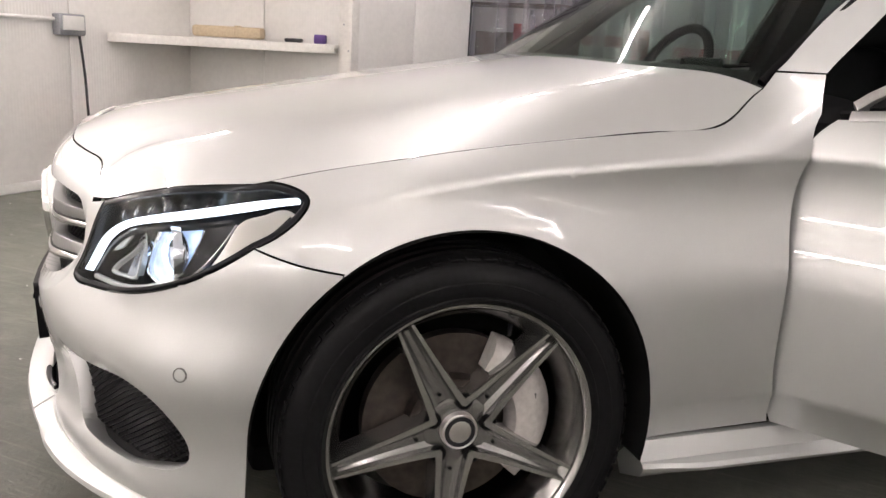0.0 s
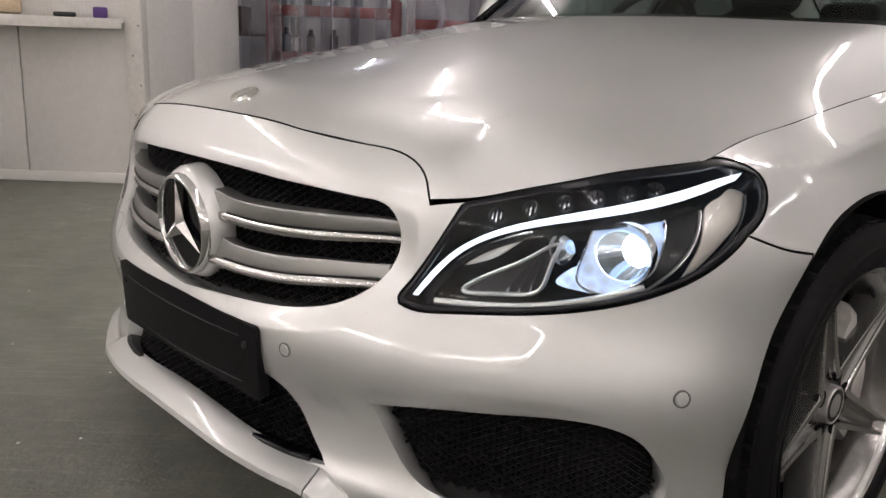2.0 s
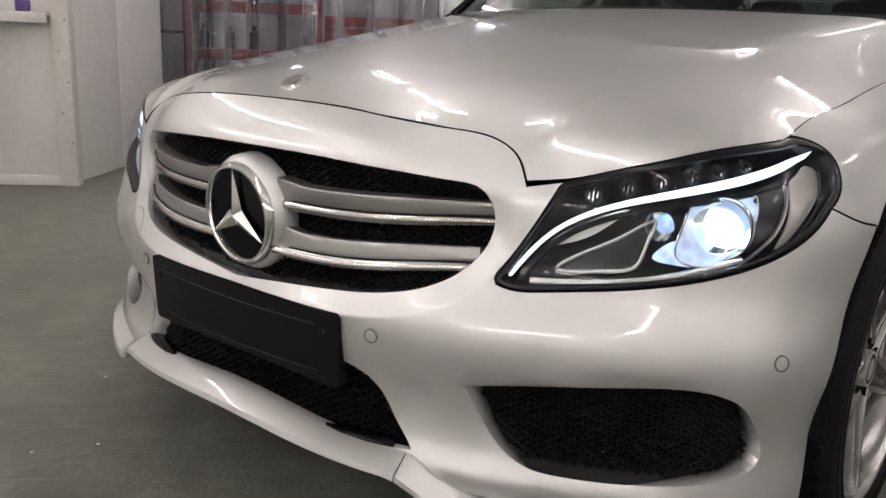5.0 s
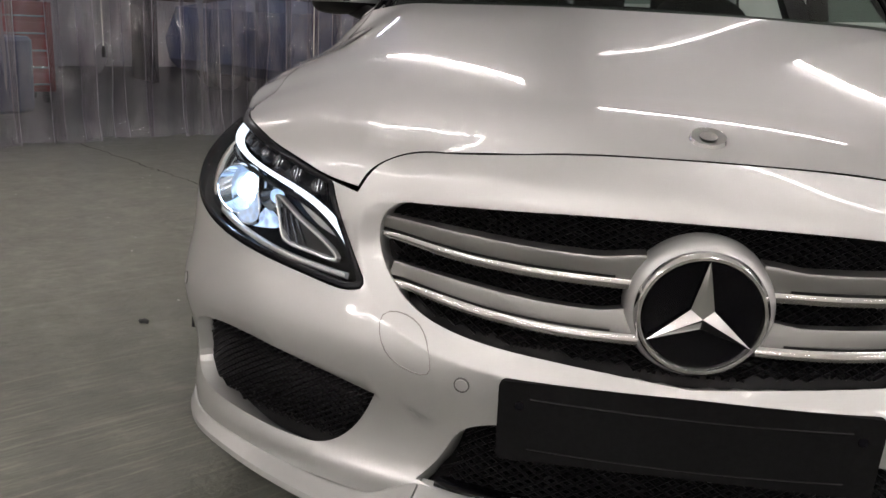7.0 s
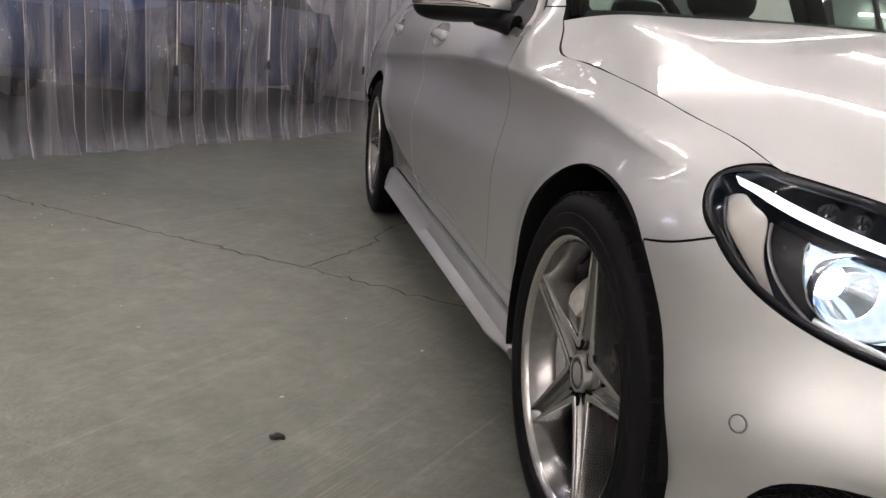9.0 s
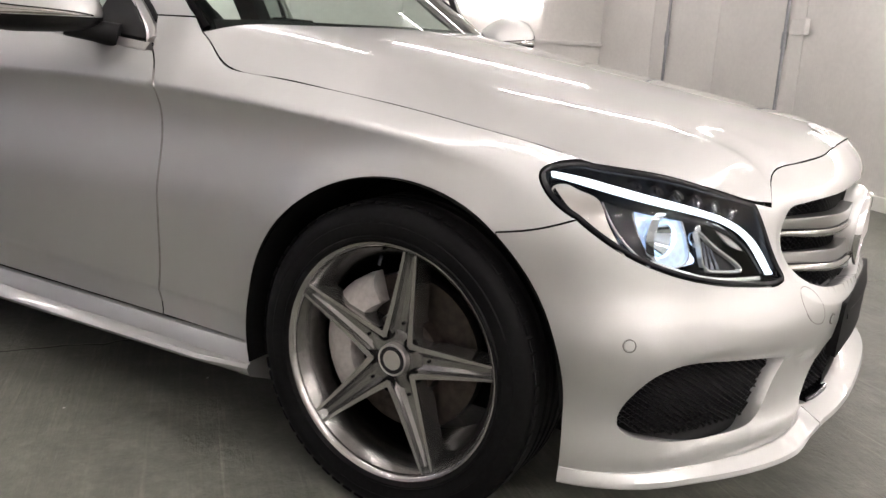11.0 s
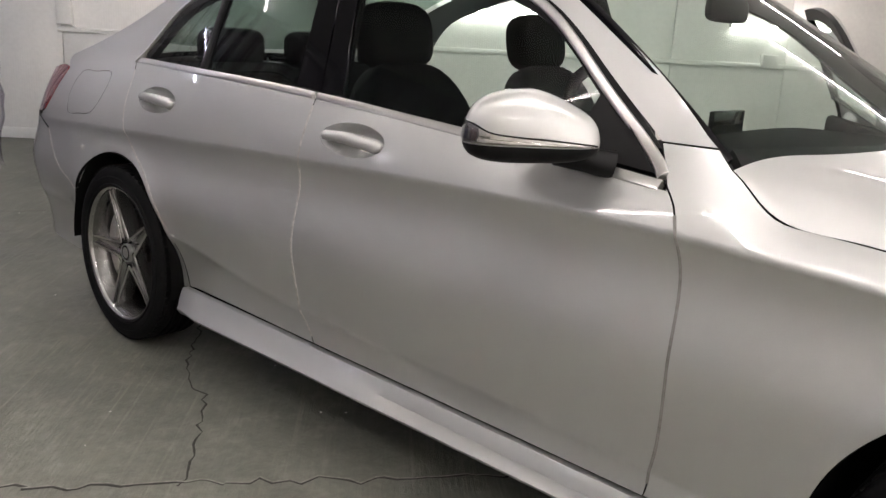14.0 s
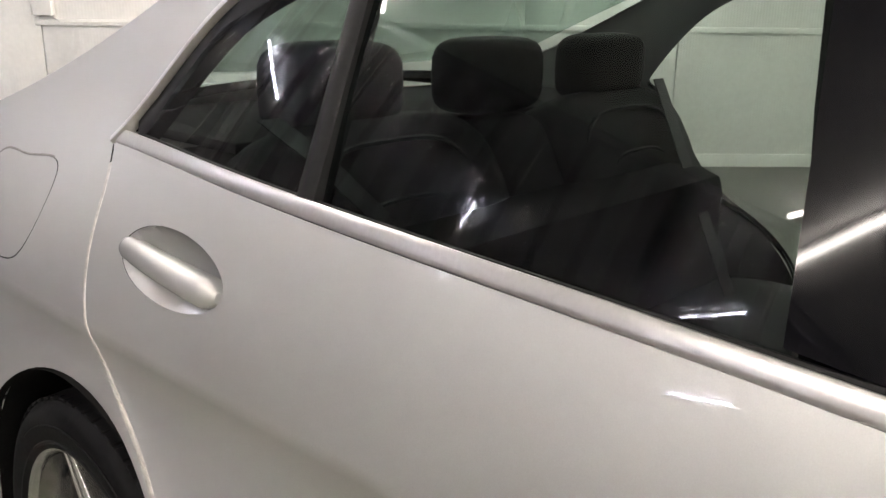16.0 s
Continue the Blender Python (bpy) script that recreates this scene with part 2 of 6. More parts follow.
# ---- materials ----
def material(name, color, rough=0.5, metal=0.0, grain=0.0, scale=40.0, bump=0.0, coat=0.0, stain=0.0, emit=None, strength=0.0, spec=0.5, stretch=(1, 1, 1)):
    """Principled surface with fine grain and broad stains, at real size."""
    m = bpy.data.materials.new(name)
    m.use_nodes = True
    nt = m.node_tree
    b = nt.nodes["Principled BSDF"]
    b.inputs["Base Color"].default_value = (*color, 1)
    b.inputs["Roughness"].default_value = rough
    b.inputs["Metallic"].default_value = metal
    b.inputs["Specular IOR Level"].default_value = spec
    b.inputs["Coat Weight"].default_value = coat
    b.inputs["Coat Roughness"].default_value = 0.03
    if emit:
        b.inputs["Emission Color"].default_value = (*emit, 1)
        b.inputs["Emission Strength"].default_value = strength
    if grain or bump or stain:
        tc = nt.nodes.new("ShaderNodeTexCoord")
        mp = nt.nodes.new("ShaderNodeMapping")
        mp.inputs["Scale"].default_value = stretch
        nt.links.new(tc.outputs["Object"], mp.inputs["Vector"])
        fine = nt.nodes.new("ShaderNodeTexNoise")
        fine.inputs["Scale"].default_value = scale
        fine.inputs["Detail"].default_value = 5
        wide = nt.nodes.new("ShaderNodeTexNoise")
        wide.inputs["Scale"].default_value = scale / 22
        wide.inputs["Detail"].default_value = 4
        for n in (fine, wide):
            nt.links.new(mp.outputs["Vector"], n.inputs["Vector"])
        last = None
        for n, amount in ((fine, grain), (wide, stain)):
            if not amount:
                continue
            r = nt.nodes.new("ShaderNodeMapRange")
            r.inputs["From Min"].default_value, r.inputs["From Max"].default_value = 0.3, 0.7
            r.inputs["To Min"].default_value, r.inputs["To Max"].default_value = 1 - amount, 1 + amount * 0.6
            nt.links.new(n.outputs["Fac"], r.inputs["Value"])
            mul = nt.nodes.new("ShaderNodeMix")
            mul.data_type, mul.blend_type = "RGBA", "MULTIPLY"
            mul.inputs["Factor"].default_value = 1
            if last is None:
                mul.inputs["A"].default_value = (*color, 1)
            else:
                nt.links.new(last, mul.inputs["A"])
            nt.links.new(r.outputs["Result"], mul.inputs["B"])
            last = mul.outputs["Result"]
        if last is not None:
            nt.links.new(last, b.inputs["Base Color"])
        if bump:
            bn = nt.nodes.new("ShaderNodeBump")
            bn.inputs["Strength"].default_value = bump
            bn.inputs["Distance"].default_value = 0.004
            nt.links.new(fine.outputs["Fac"], bn.inputs["Height"])
            nt.links.new(bn.outputs["Normal"], b.inputs["Normal"])
    return m


def glass(name, tint, ior=1.45, rough=0.0, edge=0.9):
    """A thin pane: lets light through, tinted, and mirrors by its Fresnel gloss."""
    m = bpy.data.materials.new(name)
    m.use_nodes = True
    nt = m.node_tree
    nt.nodes.clear()
    out = nt.nodes.new("ShaderNodeOutputMaterial")
    mix = nt.nodes.new("ShaderNodeMixShader")
    tr = nt.nodes.new("ShaderNodeBsdfTransparent")
    tr.inputs[0].default_value = (*tint, 1)
    gl = nt.nodes.new("ShaderNodeBsdfGlossy")
    gl.inputs["Roughness"].default_value = rough
    lw = nt.nodes.new("ShaderNodeLayerWeight")
    lw.inputs["Blend"].default_value = 0.5
    pw = nt.nodes.new("ShaderNodeMath")
    pw.operation = "POWER"
    pw.inputs[1].default_value = 5.0
    fr = nt.nodes.new("ShaderNodeMath")
    fr.operation = "MULTIPLY_ADD"
    low = 0.75 * ((ior - 1) / (ior + 1)) ** 2
    fr.inputs[1].default_value, fr.inputs[2].default_value = edge - low, low
    nt.links.new(lw.outputs["Facing"], pw.inputs[0])
    nt.links.new(pw.outputs[0], fr.inputs[0])
    nt.links.new(fr.outputs[0], mix.inputs[0])
    nt.links.new(tr.outputs[0], mix.inputs[1])
    nt.links.new(gl.outputs[0], mix.inputs[2])
    nt.links.new(mix.outputs[0], out.inputs[0])
    return m


PAINT = material("silver_paint", (0.575, 0.583, 0.577), 0.48, 0.77, grain=0.05, scale=900, coat=1.0)
CHROME = material("chrome", (0.82, 0.82, 0.82), 0.08, 1.0)
BARS = material("bar_silver", (0.25, 0.248, 0.244), 0.36, 0.8, coat=0.4)
EDGE_CHROME = material("bar_edge_chrome", (0.50, 0.49, 0.485), 0.16, 1.0)
SATIN = material("satin_aluminium", (0.62, 0.61, 0.60), 0.30, 0.9, grain=0.05, scale=200)
ALLOY = material("alloy_wheel", (0.265, 0.261, 0.257), 0.26, 0.85, grain=0.06, scale=200, coat=0.8)
RIM = material("machined_alloy", (0.48, 0.474, 0.465), 0.20, 0.95, grain=0.05, scale=250, coat=0.4)
ALLOY_DARK = material("wheel_barrel", (0.22, 0.216, 0.212), 0.24, 1.0, grain=0.15, scale=60)
TYRE = material("tyre_rubber", (0.0055, 0.0055, 0.006), 0.66, 0, grain=0.3, scale=90, bump=0.12, spec=0.12)
MESH = material("mesh_plastic", (0.006, 0.006, 0.0065), 0.35, 0, spec=0.18)
PLASTIC = material("black_plastic", (0.005, 0.005, 0.0055), 0.50, 0, grain=0.2, scale=150, bump=0.05, spec=0.2)
PLATE = material("plate_plastic", (0.006, 0.006, 0.0065), 0.55, 0, grain=0.25, scale=120, bump=0.06, spec=0.09)
GLOSS = material("gloss_black", (0.003, 0.003, 0.004), 0.04, 0, spec=0.16)
LINER_SHADE = material("liner_and_shade_black", (0.006, 0.006, 0.006), 0.95, 0, grain=0.3, scale=200, bump=0.2, spec=0.1)
CABIN = material("cabin_black", (0.004, 0.004, 0.0045), 0.7, 0, grain=0.2, scale=120, spec=0.06)
LEATHER = material("black_leather", (0.0032, 0.0033, 0.0038), 0.55, 0, grain=0.2, scale=160, spec=0.06)
SEAM_GREY = material("seam_grey", (0.012, 0.0125, 0.014), 0.5, 0, grain=0.2, scale=160, spec=0.2)
HEADLINER = material("headliner_cloth", (0.022, 0.022, 0.022), 0.95, 0, grain=0.1, scale=300)
DISC = material("brake_disc", (0.075, 0.062, 0.055), 0.4, 0.8, grain=0.3, scale=60)
CALIPER = material("caliper_paint", (0.52, 0.50, 0.48), 0.45, 0.3, grain=0.15, scale=80)
BAR = material("printed_bar", (0.10, 0.10, 0.10), 0.6)
SEAL_GREY = material("grey_seam_dirt", (0.26, 0.25, 0.24), 0.7, 0, grain=0.3, scale=80)
SENSOR_RING = material("sensor_ring", (0.12, 0.117, 0.112), 0.5)
SEAL = material("pale_seam_residue", (0.58, 0.56, 0.53), 0.7, 0, grain=0.3, scale=80)
GLASS = glass("tinted_glass", (0.53, 0.64, 0.585))
GLASS_DARK = glass("privacy_glass", (0.25, 0.31, 0.29))
LENS = glass("lamp_lens", (0.93, 0.95, 0.96), 1.40, 0.0, 0.40)
RED_LENS = material("red_lens", (0.20, 0.004, 0.008), 0.08, 0, coat=1.0)
def crystal(name, color, strength, scale):
    """Faceted lamp optics with uneven emission, for lamp light caught in the facets."""
    m = material(name, (0.6, 0.65, 0.72), 0.15, 0.3, emit=color, strength=strength)
    nt = m.node_tree
    tc = nt.nodes.new("ShaderNodeTexCoord")
    vo = nt.nodes.new("ShaderNodeTexVoronoi")
    vo.inputs["Scale"].default_value = scale
    no = nt.nodes.new("ShaderNodeTexNoise")
    no.inputs["Scale"].default_value = scale / 6
    mu = nt.nodes.new("ShaderNodeMath")
    mu.operation = "MULTIPLY"
    r = nt.nodes.new("ShaderNodeMapRange")
    r.inputs["From Min"].default_value, r.inputs["From Max"].default_value = .12, .42
    r.inputs["To Min"].default_value, r.inputs["To Max"].default_value = strength * .45, strength
    nt.links.new(tc.outputs["Object"], vo.inputs["Vector"])
    nt.links.new(tc.outputs["Object"], no.inputs["Vector"])
    nt.links.new(vo.outputs["Distance"], mu.inputs[0])
    nt.links.new(no.outputs["Fac"], mu.inputs[1])
    nt.links.new(mu.outputs[0], r.inputs["Value"])
    nt.links.new(r.outputs["Result"], nt.nodes["Principled BSDF"].inputs["Emission Strength"])
    return m


CRYSTAL = crystal("lamp_crystal", (0.46, 0.68, 1.0), 1.3, 70)
CRYSTAL_DIM = crystal("lamp_crystal_dim", (0.40, 0.62, 1.0), 0.85, 60)
LED = material("led_strip", (0.9, 0.92, 1.0), 0.3, 0, emit=(0.78, 0.89, 1.0), strength=1.7)
BEAM = material("projector_light", (0.9, 0.95, 1.0), 0.2, 0, emit=(0.62, 0.80, 1.0), strength=26.0)
PALE = material("pale_reflector", (0.72, 0.73, 0.72), 0.22, 0.45)
REFLECTOR = material("lamp_reflector", (0.75, 0.78, 0.84), 0.12, 1.0)
MIRROR = material("bowl_mirror", (0.86, 0.89, 0.93), 0.07, 1.0)
CELL = material("smoked_cell", (0.045, 0.045, 0.05), 0.22, 0.6)
LAMP_BLACK = material("lamp_bezel", (0.004, 0.0045, 0.007), 0.25, 0, spec=0.2)
AMBER = material("reflex_silver", (0.55, 0.52, 0.48), 0.3, 0.5)

# ---- the car's skins: front axle at y = 0, nose towards -y ----
PLAN_PTS = [(0, -.768), (.2, -.760), (.34, -.738), (.48, -.698), (.62, -.640), (.74, -.572), (.835, -.470), (.882, -.36), (.898, -.24), (.902, -.10)]
PLAN_S = [0.0]
for p0, p1 in zip(PLAN_PTS, PLAN_PTS[1:]):
    PLAN_S.append(PLAN_S[-1] + math.dist(p0, p1))
plan = cub(*[(s, *p) for s, p in zip(PLAN_S, PLAN_PTS)])
SET_C = cub((.16, .03), (.22, .004), (.30, .016), (.38, .008), (.45, 0), (.50, .010), (.55, .024), (.62, .030), (.68, .036), (.72, .045), (.775, .092))
SET_M = cub((.16, .03), (.22, .004), (.30, .016), (.38, .008), (.45, 0), (.50, .016), (.55, .038), (.62, .052), (.68, .064), (.72, .085), (.775, .14))
SET_S = cub((.16, .02), (.22, .008), (.30, .010), (.38, .004), (.45, 0), (.55, .006), (.63, .012), (.68, .030), (.727, .068), (.76, .11))


BROW = cub((.30, .341), (.36, .354), (.47, .379), (.6, .402), (.75, .421), (.84, .424), (.95, .40))


mirrored = lambda line2: [np.array((-p[0], p[1])) for p in reversed(line2)]
GRILLE = join(spl([(0, .697), (.2, .694), (.36, .684), (.43, .678)], .015), spl([(.43, .678), (.475, .669), (.497, .640), (.496, .602), (.465, .555), (.41, .520), (.34, .500), (.2, .484), (0, .466)], .012))
grille_loop = join(GRILLE, mirrored(GRILLE))
# the bumper rolls in towards the grille from a crease 34 mm outside its edge
ROLL_S, ROLL_Z, ROLL_STEP = np.arange(0, .70, .004), np.arange(.38, .76, .004), .004
roll_pts = np.array([(a, b) for a in ROLL_S for b in ROLL_Z])
roll_edge = np.array(grille_loop)
roll_far = np.min(np.hypot(roll_pts[:, 0][:, None] - roll_edge[:, 0], roll_pts[:, 1][:, None] - roll_edge[:, 1]), 1)
roll_far[inside(grille_loop, roll_pts)] = 0
ROLL = (.011 * np.clip(1 - roll_far / .034, 0, 1) * np.array([1 - ease(.60, .70, b) for b in roll_pts[:, 1]])).reshape(len(ROLL_S), len(ROLL_Z))


def rolled(k, z):
    """How far the skin lies back near the grille."""
    u, v = k / ROLL_STEP, (z - .38) / ROLL_STEP
    i, j = int(u), int(math.floor(v))
    if j < 0 or i >= len(ROLL_S) - 1 or j >= len(ROLL_Z) - 1:
        return 0.0
    u, v = u - i, v - j
    return float((ROLL[i, j] * (1 - v) + ROLL[i, j + 1] * v) * (1 - u) + (ROLL[i + 1, j] * (1 - v) + ROLL[i + 1, j + 1] * v) * u)


def front(s, z):
    """The front skin: s metres round the plan from the middle, z up."""
    k = abs(s)
    p, q = plan(k), plan(k + .002)
    n = np.array((q[1] - p[1], p[0] - q[0]))
    n /= np.linalg.norm(n)
    w, v = ease(.25, .5, k), ease(.6, 1.0, k)
    d = (SET_C(z) * (1 - w) + SET_M(z) * w) * (1 - v) + SET_S(z) * v
    zb = BROW(min(max(k, .3), .95))
    d += .015 * ease(.31, .40, k) * (1 - ease(.70, .88, k)) * (1 - ease(zb - .010, zb + .006, z)) * ease(.225, .27, z)
    d += rolled(k, z)
    d -= .019 * ease(.75, .91, k) * (1 - ease(.96, 1.10, k)) * (math.exp(-((z - .445) / .085) ** 2) + .5 * (1 - ease(.24, .40, z)))
    x, y = p - n * d
    return np.array((math.copysign(x, s), y, z))


def round_plan(y):
    """The s at which the front skin's plan passes y, on the flank."""
    a, b = 0.3, 1.45
    for _ in range(40):
        m = (a + b) / 2
        a, b = (m, b) if plan(m)[1] < y else (a, m)
    return a


ZC = cub((-.45, .680), (-.22, .733), (0, .775), (.3, .806), (.65, .823), (1.2, .827), (1.8, .812), (2.85, .777), (3.8, .74))
Z4 = cub((-.4, .7545), (-.3, .773), (-.2, .791), (-.1, .808), (0, .823), (.1, .8355), (.2, .846), (.3, .856), (.4, .8655), (.47, .8735), (.54, .892), (.6, .917), (.66, .935), (.8, .94), (1.2, .95), (1.8, .985), (2.9, 1.012), (3.5, 1.0), (3.9, .99))
ZL = cub((-.4, .350), (.4, .342), (.68, .346), (1.2, .370), (1.8, .386), (2.1, .414), (2.4, .460), (2.9, .47), (3.8, .45))
X1 = cub((-.4, .880), (.4, .872), (.8, .872), (1.2, .873), (1.8, .874), (2.4, .878), (2.84, .884), (3.2, .878), (3.45, .868), (3.62, .846), (3.74, .805), (3.84, .72), (3.91, .53))
X2 = cub((-.4, .880), (-.2, .896), (0, .901), (.35, .889), (.65, .884), (1.2, .889), (1.8, .892), (2.4, .895), (2.84, .899), (3.2, .893), (3.45, .884), (3.62, .863), (3.74, .822), (3.84, .735), (3.91, .54))
X3 = cub((-.4, .820), (-.2, .851), (0, .862), (.3, .866), (.65, .866), (1.8, .868), (2.84, .872), (3.2, .866), (3.45, .856), (3.62, .832), (3.74, .788), (3.84, .70), (3.91, .52))
X4 = cub((-.4, .770), (0, .768), (.3, .762), (.65, .775), (1.2, .80), (1.8, .812), (2.6, .79), (2.9, .755), (3.3, .748), (3.6, .715), (3.8, .61), (3.91, .46))


def front_x(y, z):
    a, c = .55, 1.42
    for _ in range(26):
        m = (a + c) / 2
        a, c = (m, c) if front(m, z)[1] < y else (a, m)
    return front(a, z)[0]


def side(y, z):
    """Half the width of the car at y, z: sill, lower crease, belly, shoulder crease, belt and pillars."""
    zl, zm, zc, z4 = ZL(y), .57, ZC(y), Z4(y)
    x3, x4 = X3(y), X4(y)
    if z < zl:
        x = X1(y) - .055 * (1 - math.exp((z - zl) / .085))
    elif z < zm:
        x = herm((z - zl) / (zm - zl), X1(y), X2(y), .05, .0, zm - zl)
    elif z < zc:
        k = ease(-.1, .5, y) * (1 - ease(2.6, 3.3, y))
        x = herm((z - zm) / (zc - zm), X2(y), x3, .0, .42 * k, zc - zm)
    elif z < z4:
        m = (x4 - x3) / (z4 - zc)
        x = herm((z - zc) / (z4 - zc), x3, x4, .5 * m, max(1.5 * m, -2.4), z4 - zc)
    else:
        m = max(1.5 * (x4 - x3) / (z4 - zc), -2.4)
        x = x4 - .42 * (z - z4) + (m + .42) * .04 * (1 - math.exp((z4 - z) / .04))
    if z < .9:
        for yc in (0, 2.84):
            x += .010 * math.exp(-((math.hypot(y - yc, z - .325) - .37) / .045) ** 2)
    if y < -.08 and z > .55:
        w = (1 - ease(-.32, -.08, y)) * ease(.55, .62, z)
        x += (front_x(y, z) - x) * w
    return x


def pane(y, z):
    a, b = side(y, 1.0), side(y, 1.33)
    t = (z - 1.0) / .33
    return np.array((-(a + (b - a) * t + .030 * t * (1 - t)), y, z))


def flank(y, z):
    return np.array((-side(y, z), y, z))


def bowl(c, ry, rz, depth):
    def fn(y, z):
        k = min(1.0, ((y - c[0]) / ry) ** 2 + ((z - c[1]) / rz) ** 2)
        return np.array((-side(y, z) + depth * (1 - k) ** 0.7, y, z))
    return fn


# the bonnet's edge: along the lamp's top, then along the wing
LAMP_TOP = [(.545, .680), (.599, .690), (.650, .704), (.70, .717), (.757, .729), (.827, .742), (.91, .751), (1.0, .756)]
WING_Z = cub((-.36, .756), (-.2, .785), (-.05, .810), (.22, .842), (.47, .866), (.70, .888))


def wing_z(y):
    return WING_Z(y) + .072 * ease(.47, .66, y) ** 1.5


EDGE = [front(s, z) for s, z in LAMP_TOP[:-1]] + [np.array((side(y, wing_z(y)), y, wing_z(y))) for y in (-.357, -.30, -.22, -.12, -.05, .1, .25, .4, .5, .56, .60, .63)]
EDGE_AT = cub(*[(p[1], p[0], p[2]) for p in EDGE])
MID_Z = cub((-.668, .767), (-.60, .797), (-.4, .845), (-.1, .895), (.2, .945), (.45, .985), (.7, 1.02))
CREASE_X = cub((-.67, .43), (-.5, .47), (-.3, .54), (0, .575), (.4, .62), (.7, .66))


SHUT_LINE = [front(s, z) for s, z in ((0, .775), (.1, .774), (.25, .767), (.34, .760), (.40, .752), (.45, .746), (.49, .738), (.515, .725))]
SHUT_AT = cub(*[(p[0], p[1], p[2]) for p in SHUT_LINE])


def bonnet_base(x, y):
    k = abs(x)
    zm, (xe, ze), xc = MID_Z(y), EDGE_AT(max(y, -.622)), CREASE_X(y)
    dome, w = .034, .056 - .036 * ease(-.5, -.1, y)
    base = lambda q: zm - dome * (q / xc) ** 2.1

    def soft(q):
        d = w * math.log1p(math.exp(min((q - xc) / w, 40)))
        return d + 3.0 * d * d
    f = (base(xe) - ze) / max(soft(xe), 1e-4)
    return base(k) - f * soft(k)


def bonnet(x, y):
    k = min(abs(x), .50)
    ys, zs = SHUT_AT(k)
    rest = zs - bonnet_base(k, ys)
    return np.array((x, y, bonnet_base(x, y) + rest * (1 - ease(-.01, .22, y - ys)) * (1 - ease(.50, .60, abs(x)))))


# ---- the car ----
car = thing("car", "silver saloon car with its headlamps lit and two doors open", "car")
G = 0.0018
NOSE_SHUT = spl([(0, .775), (.25, .767), (.40, .752), (.49, .738), (.525, .718), (.545, .680)], .012)
LAMP_IN = spl([(.599, .690), (.572, .640), (.540, .588), (.517, .556), (.511, .545), (.514, .537)], .008)
LAMP_LOW = spl([(.514, .537), (.530, .533), (.583, .534), (.70, .549), (.83, .576), (.937, .615), (1.03, .668)], .012)
LAMP_BACK = spl([(1.03, .668), (1.10, .708), (1.122, .738), (1.085, .756), (1.0, .757)], .008)
LAMP_UP = spl([(1.0, .757), (.91, .751), (.827, .742), (.757, .729), (.70, .717), (.650, .704), (.599, .690)], .012)
LAMP = join(LAMP_IN, LAMP_LOW, LAMP_BACK, LAMP_UP)
SEAM_BW = spl([(1.03, .668), (1.11, .642), (round_plan(-.222), .629)], .012)
ARCH_B = [(round_plan(-.372 * math.sin(radians(a))), .325 + .372 * math.cos(radians(a))) for a in range(37, 90, 4)]
bump_half = join(NOSE_SHUT, [(.599, .690)], LAMP_IN, LAMP_LOW, SEAM_BW, ARCH_B, [(round_plan(-.374), .26), (round_plan(-.374), .205)], spl([(round_plan(-.374), .205), (.9, .205), (.7, .205), (.45, .205), (0, .205)], .03))
bump_outline = join(bump_half, mirrored(bump_half))
FOG = join(spl([(.474, .374), (.58, .392), (.68, .405), (.77, .4165), (.822, .418), (.868, .404), (.903, .366), (.923, .328), (.923, .305), (.902, .287), (.857, .275), (.80, .265), (.709, .257), (.626, .256), (.573, .262), (.541, .278), (.508, .313), (.480, .362)], .012), [(.476, .370)])
fog_r = mirrored(FOG)
INTAKE = join(spl([(0, .385), (.2, .382), (.27, .374)], .02), spl([(.27, .374), (.318, .355), (.355, .298), (.392, .252)], .015), spl([(.392, .252), (.2, .236), (0, .232)], .02))
intake_loop = join(INTAKE, mirrored(INTAKE))
bumper = part("front_bumper", sheet(bump_outline, front, .028, [grille_loop, FOG, fog_r, intake_loop], .016, gap=G, hole_depth=.045, lines=[inset(grille_loop, -w) for w in (.017, .031, .037, .046)]), PAINT, car)


def lattice(loop, fn, pitch, slope, w, lift):
    """Crossing slanted wires over the area within the loop."""
    p = np.array(loop)
    lo, hi = p.min(0), p.max(0)
    out = []
    for sg in (1, -1):
        span = (hi[0] - lo[0]) + (hi[1] - lo[1]) / slope
        for i in range(int(span / pitch) + 2):
            x0 = (lo[0] if sg > 0 else hi[0]) + sg * (i * pitch) - sg * (hi[1] - lo[1]) / slope
            pts = [np.array((x0 + sg * (z - lo[1]) / slope, z)) for z in np.arange(lo[1], hi[1] + .004, .008)]
            ok = inside(loop, pts)
            run = []
            for q, k in list(zip(pts, ok)) + [(None, False)]:
                if k:
                    run.append(q)
                elif run:
                    if len(run) > 1:
                        out.append(bead(fn, run, w, .003, lift, .003, n=3, caps=False))
                    run = []
    return merged(*out)


for nm, lp in (("grille_backing", grille_loop), ("fog_backing", FOG), ("fog_backing", fog_r), ("intake_backing", intake_loop)):
    part(nm, sheet(inset(lp, -.012), front, .05, depth=0, lift=-.05), PLASTIC, bumper, "black recessed backing")
part("grille_mesh", lattice(inset(grille_loop, .006), front, .021, .55, .0045, -.030), MESH, bumper, "black diamond mesh")
part("fog_mesh", lattice(inset(FOG, .006), front, .019, .5, .0042, -.026), MESH, bumper, "black diamond mesh")
part("fog_mesh", lattice(inset(fog_r, .006), front, .019, .5, .0042, -.026), MESH, bumper, "black diamond mesh")
part("intake_mesh", lattice(inset(intake_loop, .006), front, .024, .5, .0045, -.03), MESH, bumper, "black diamond mesh")

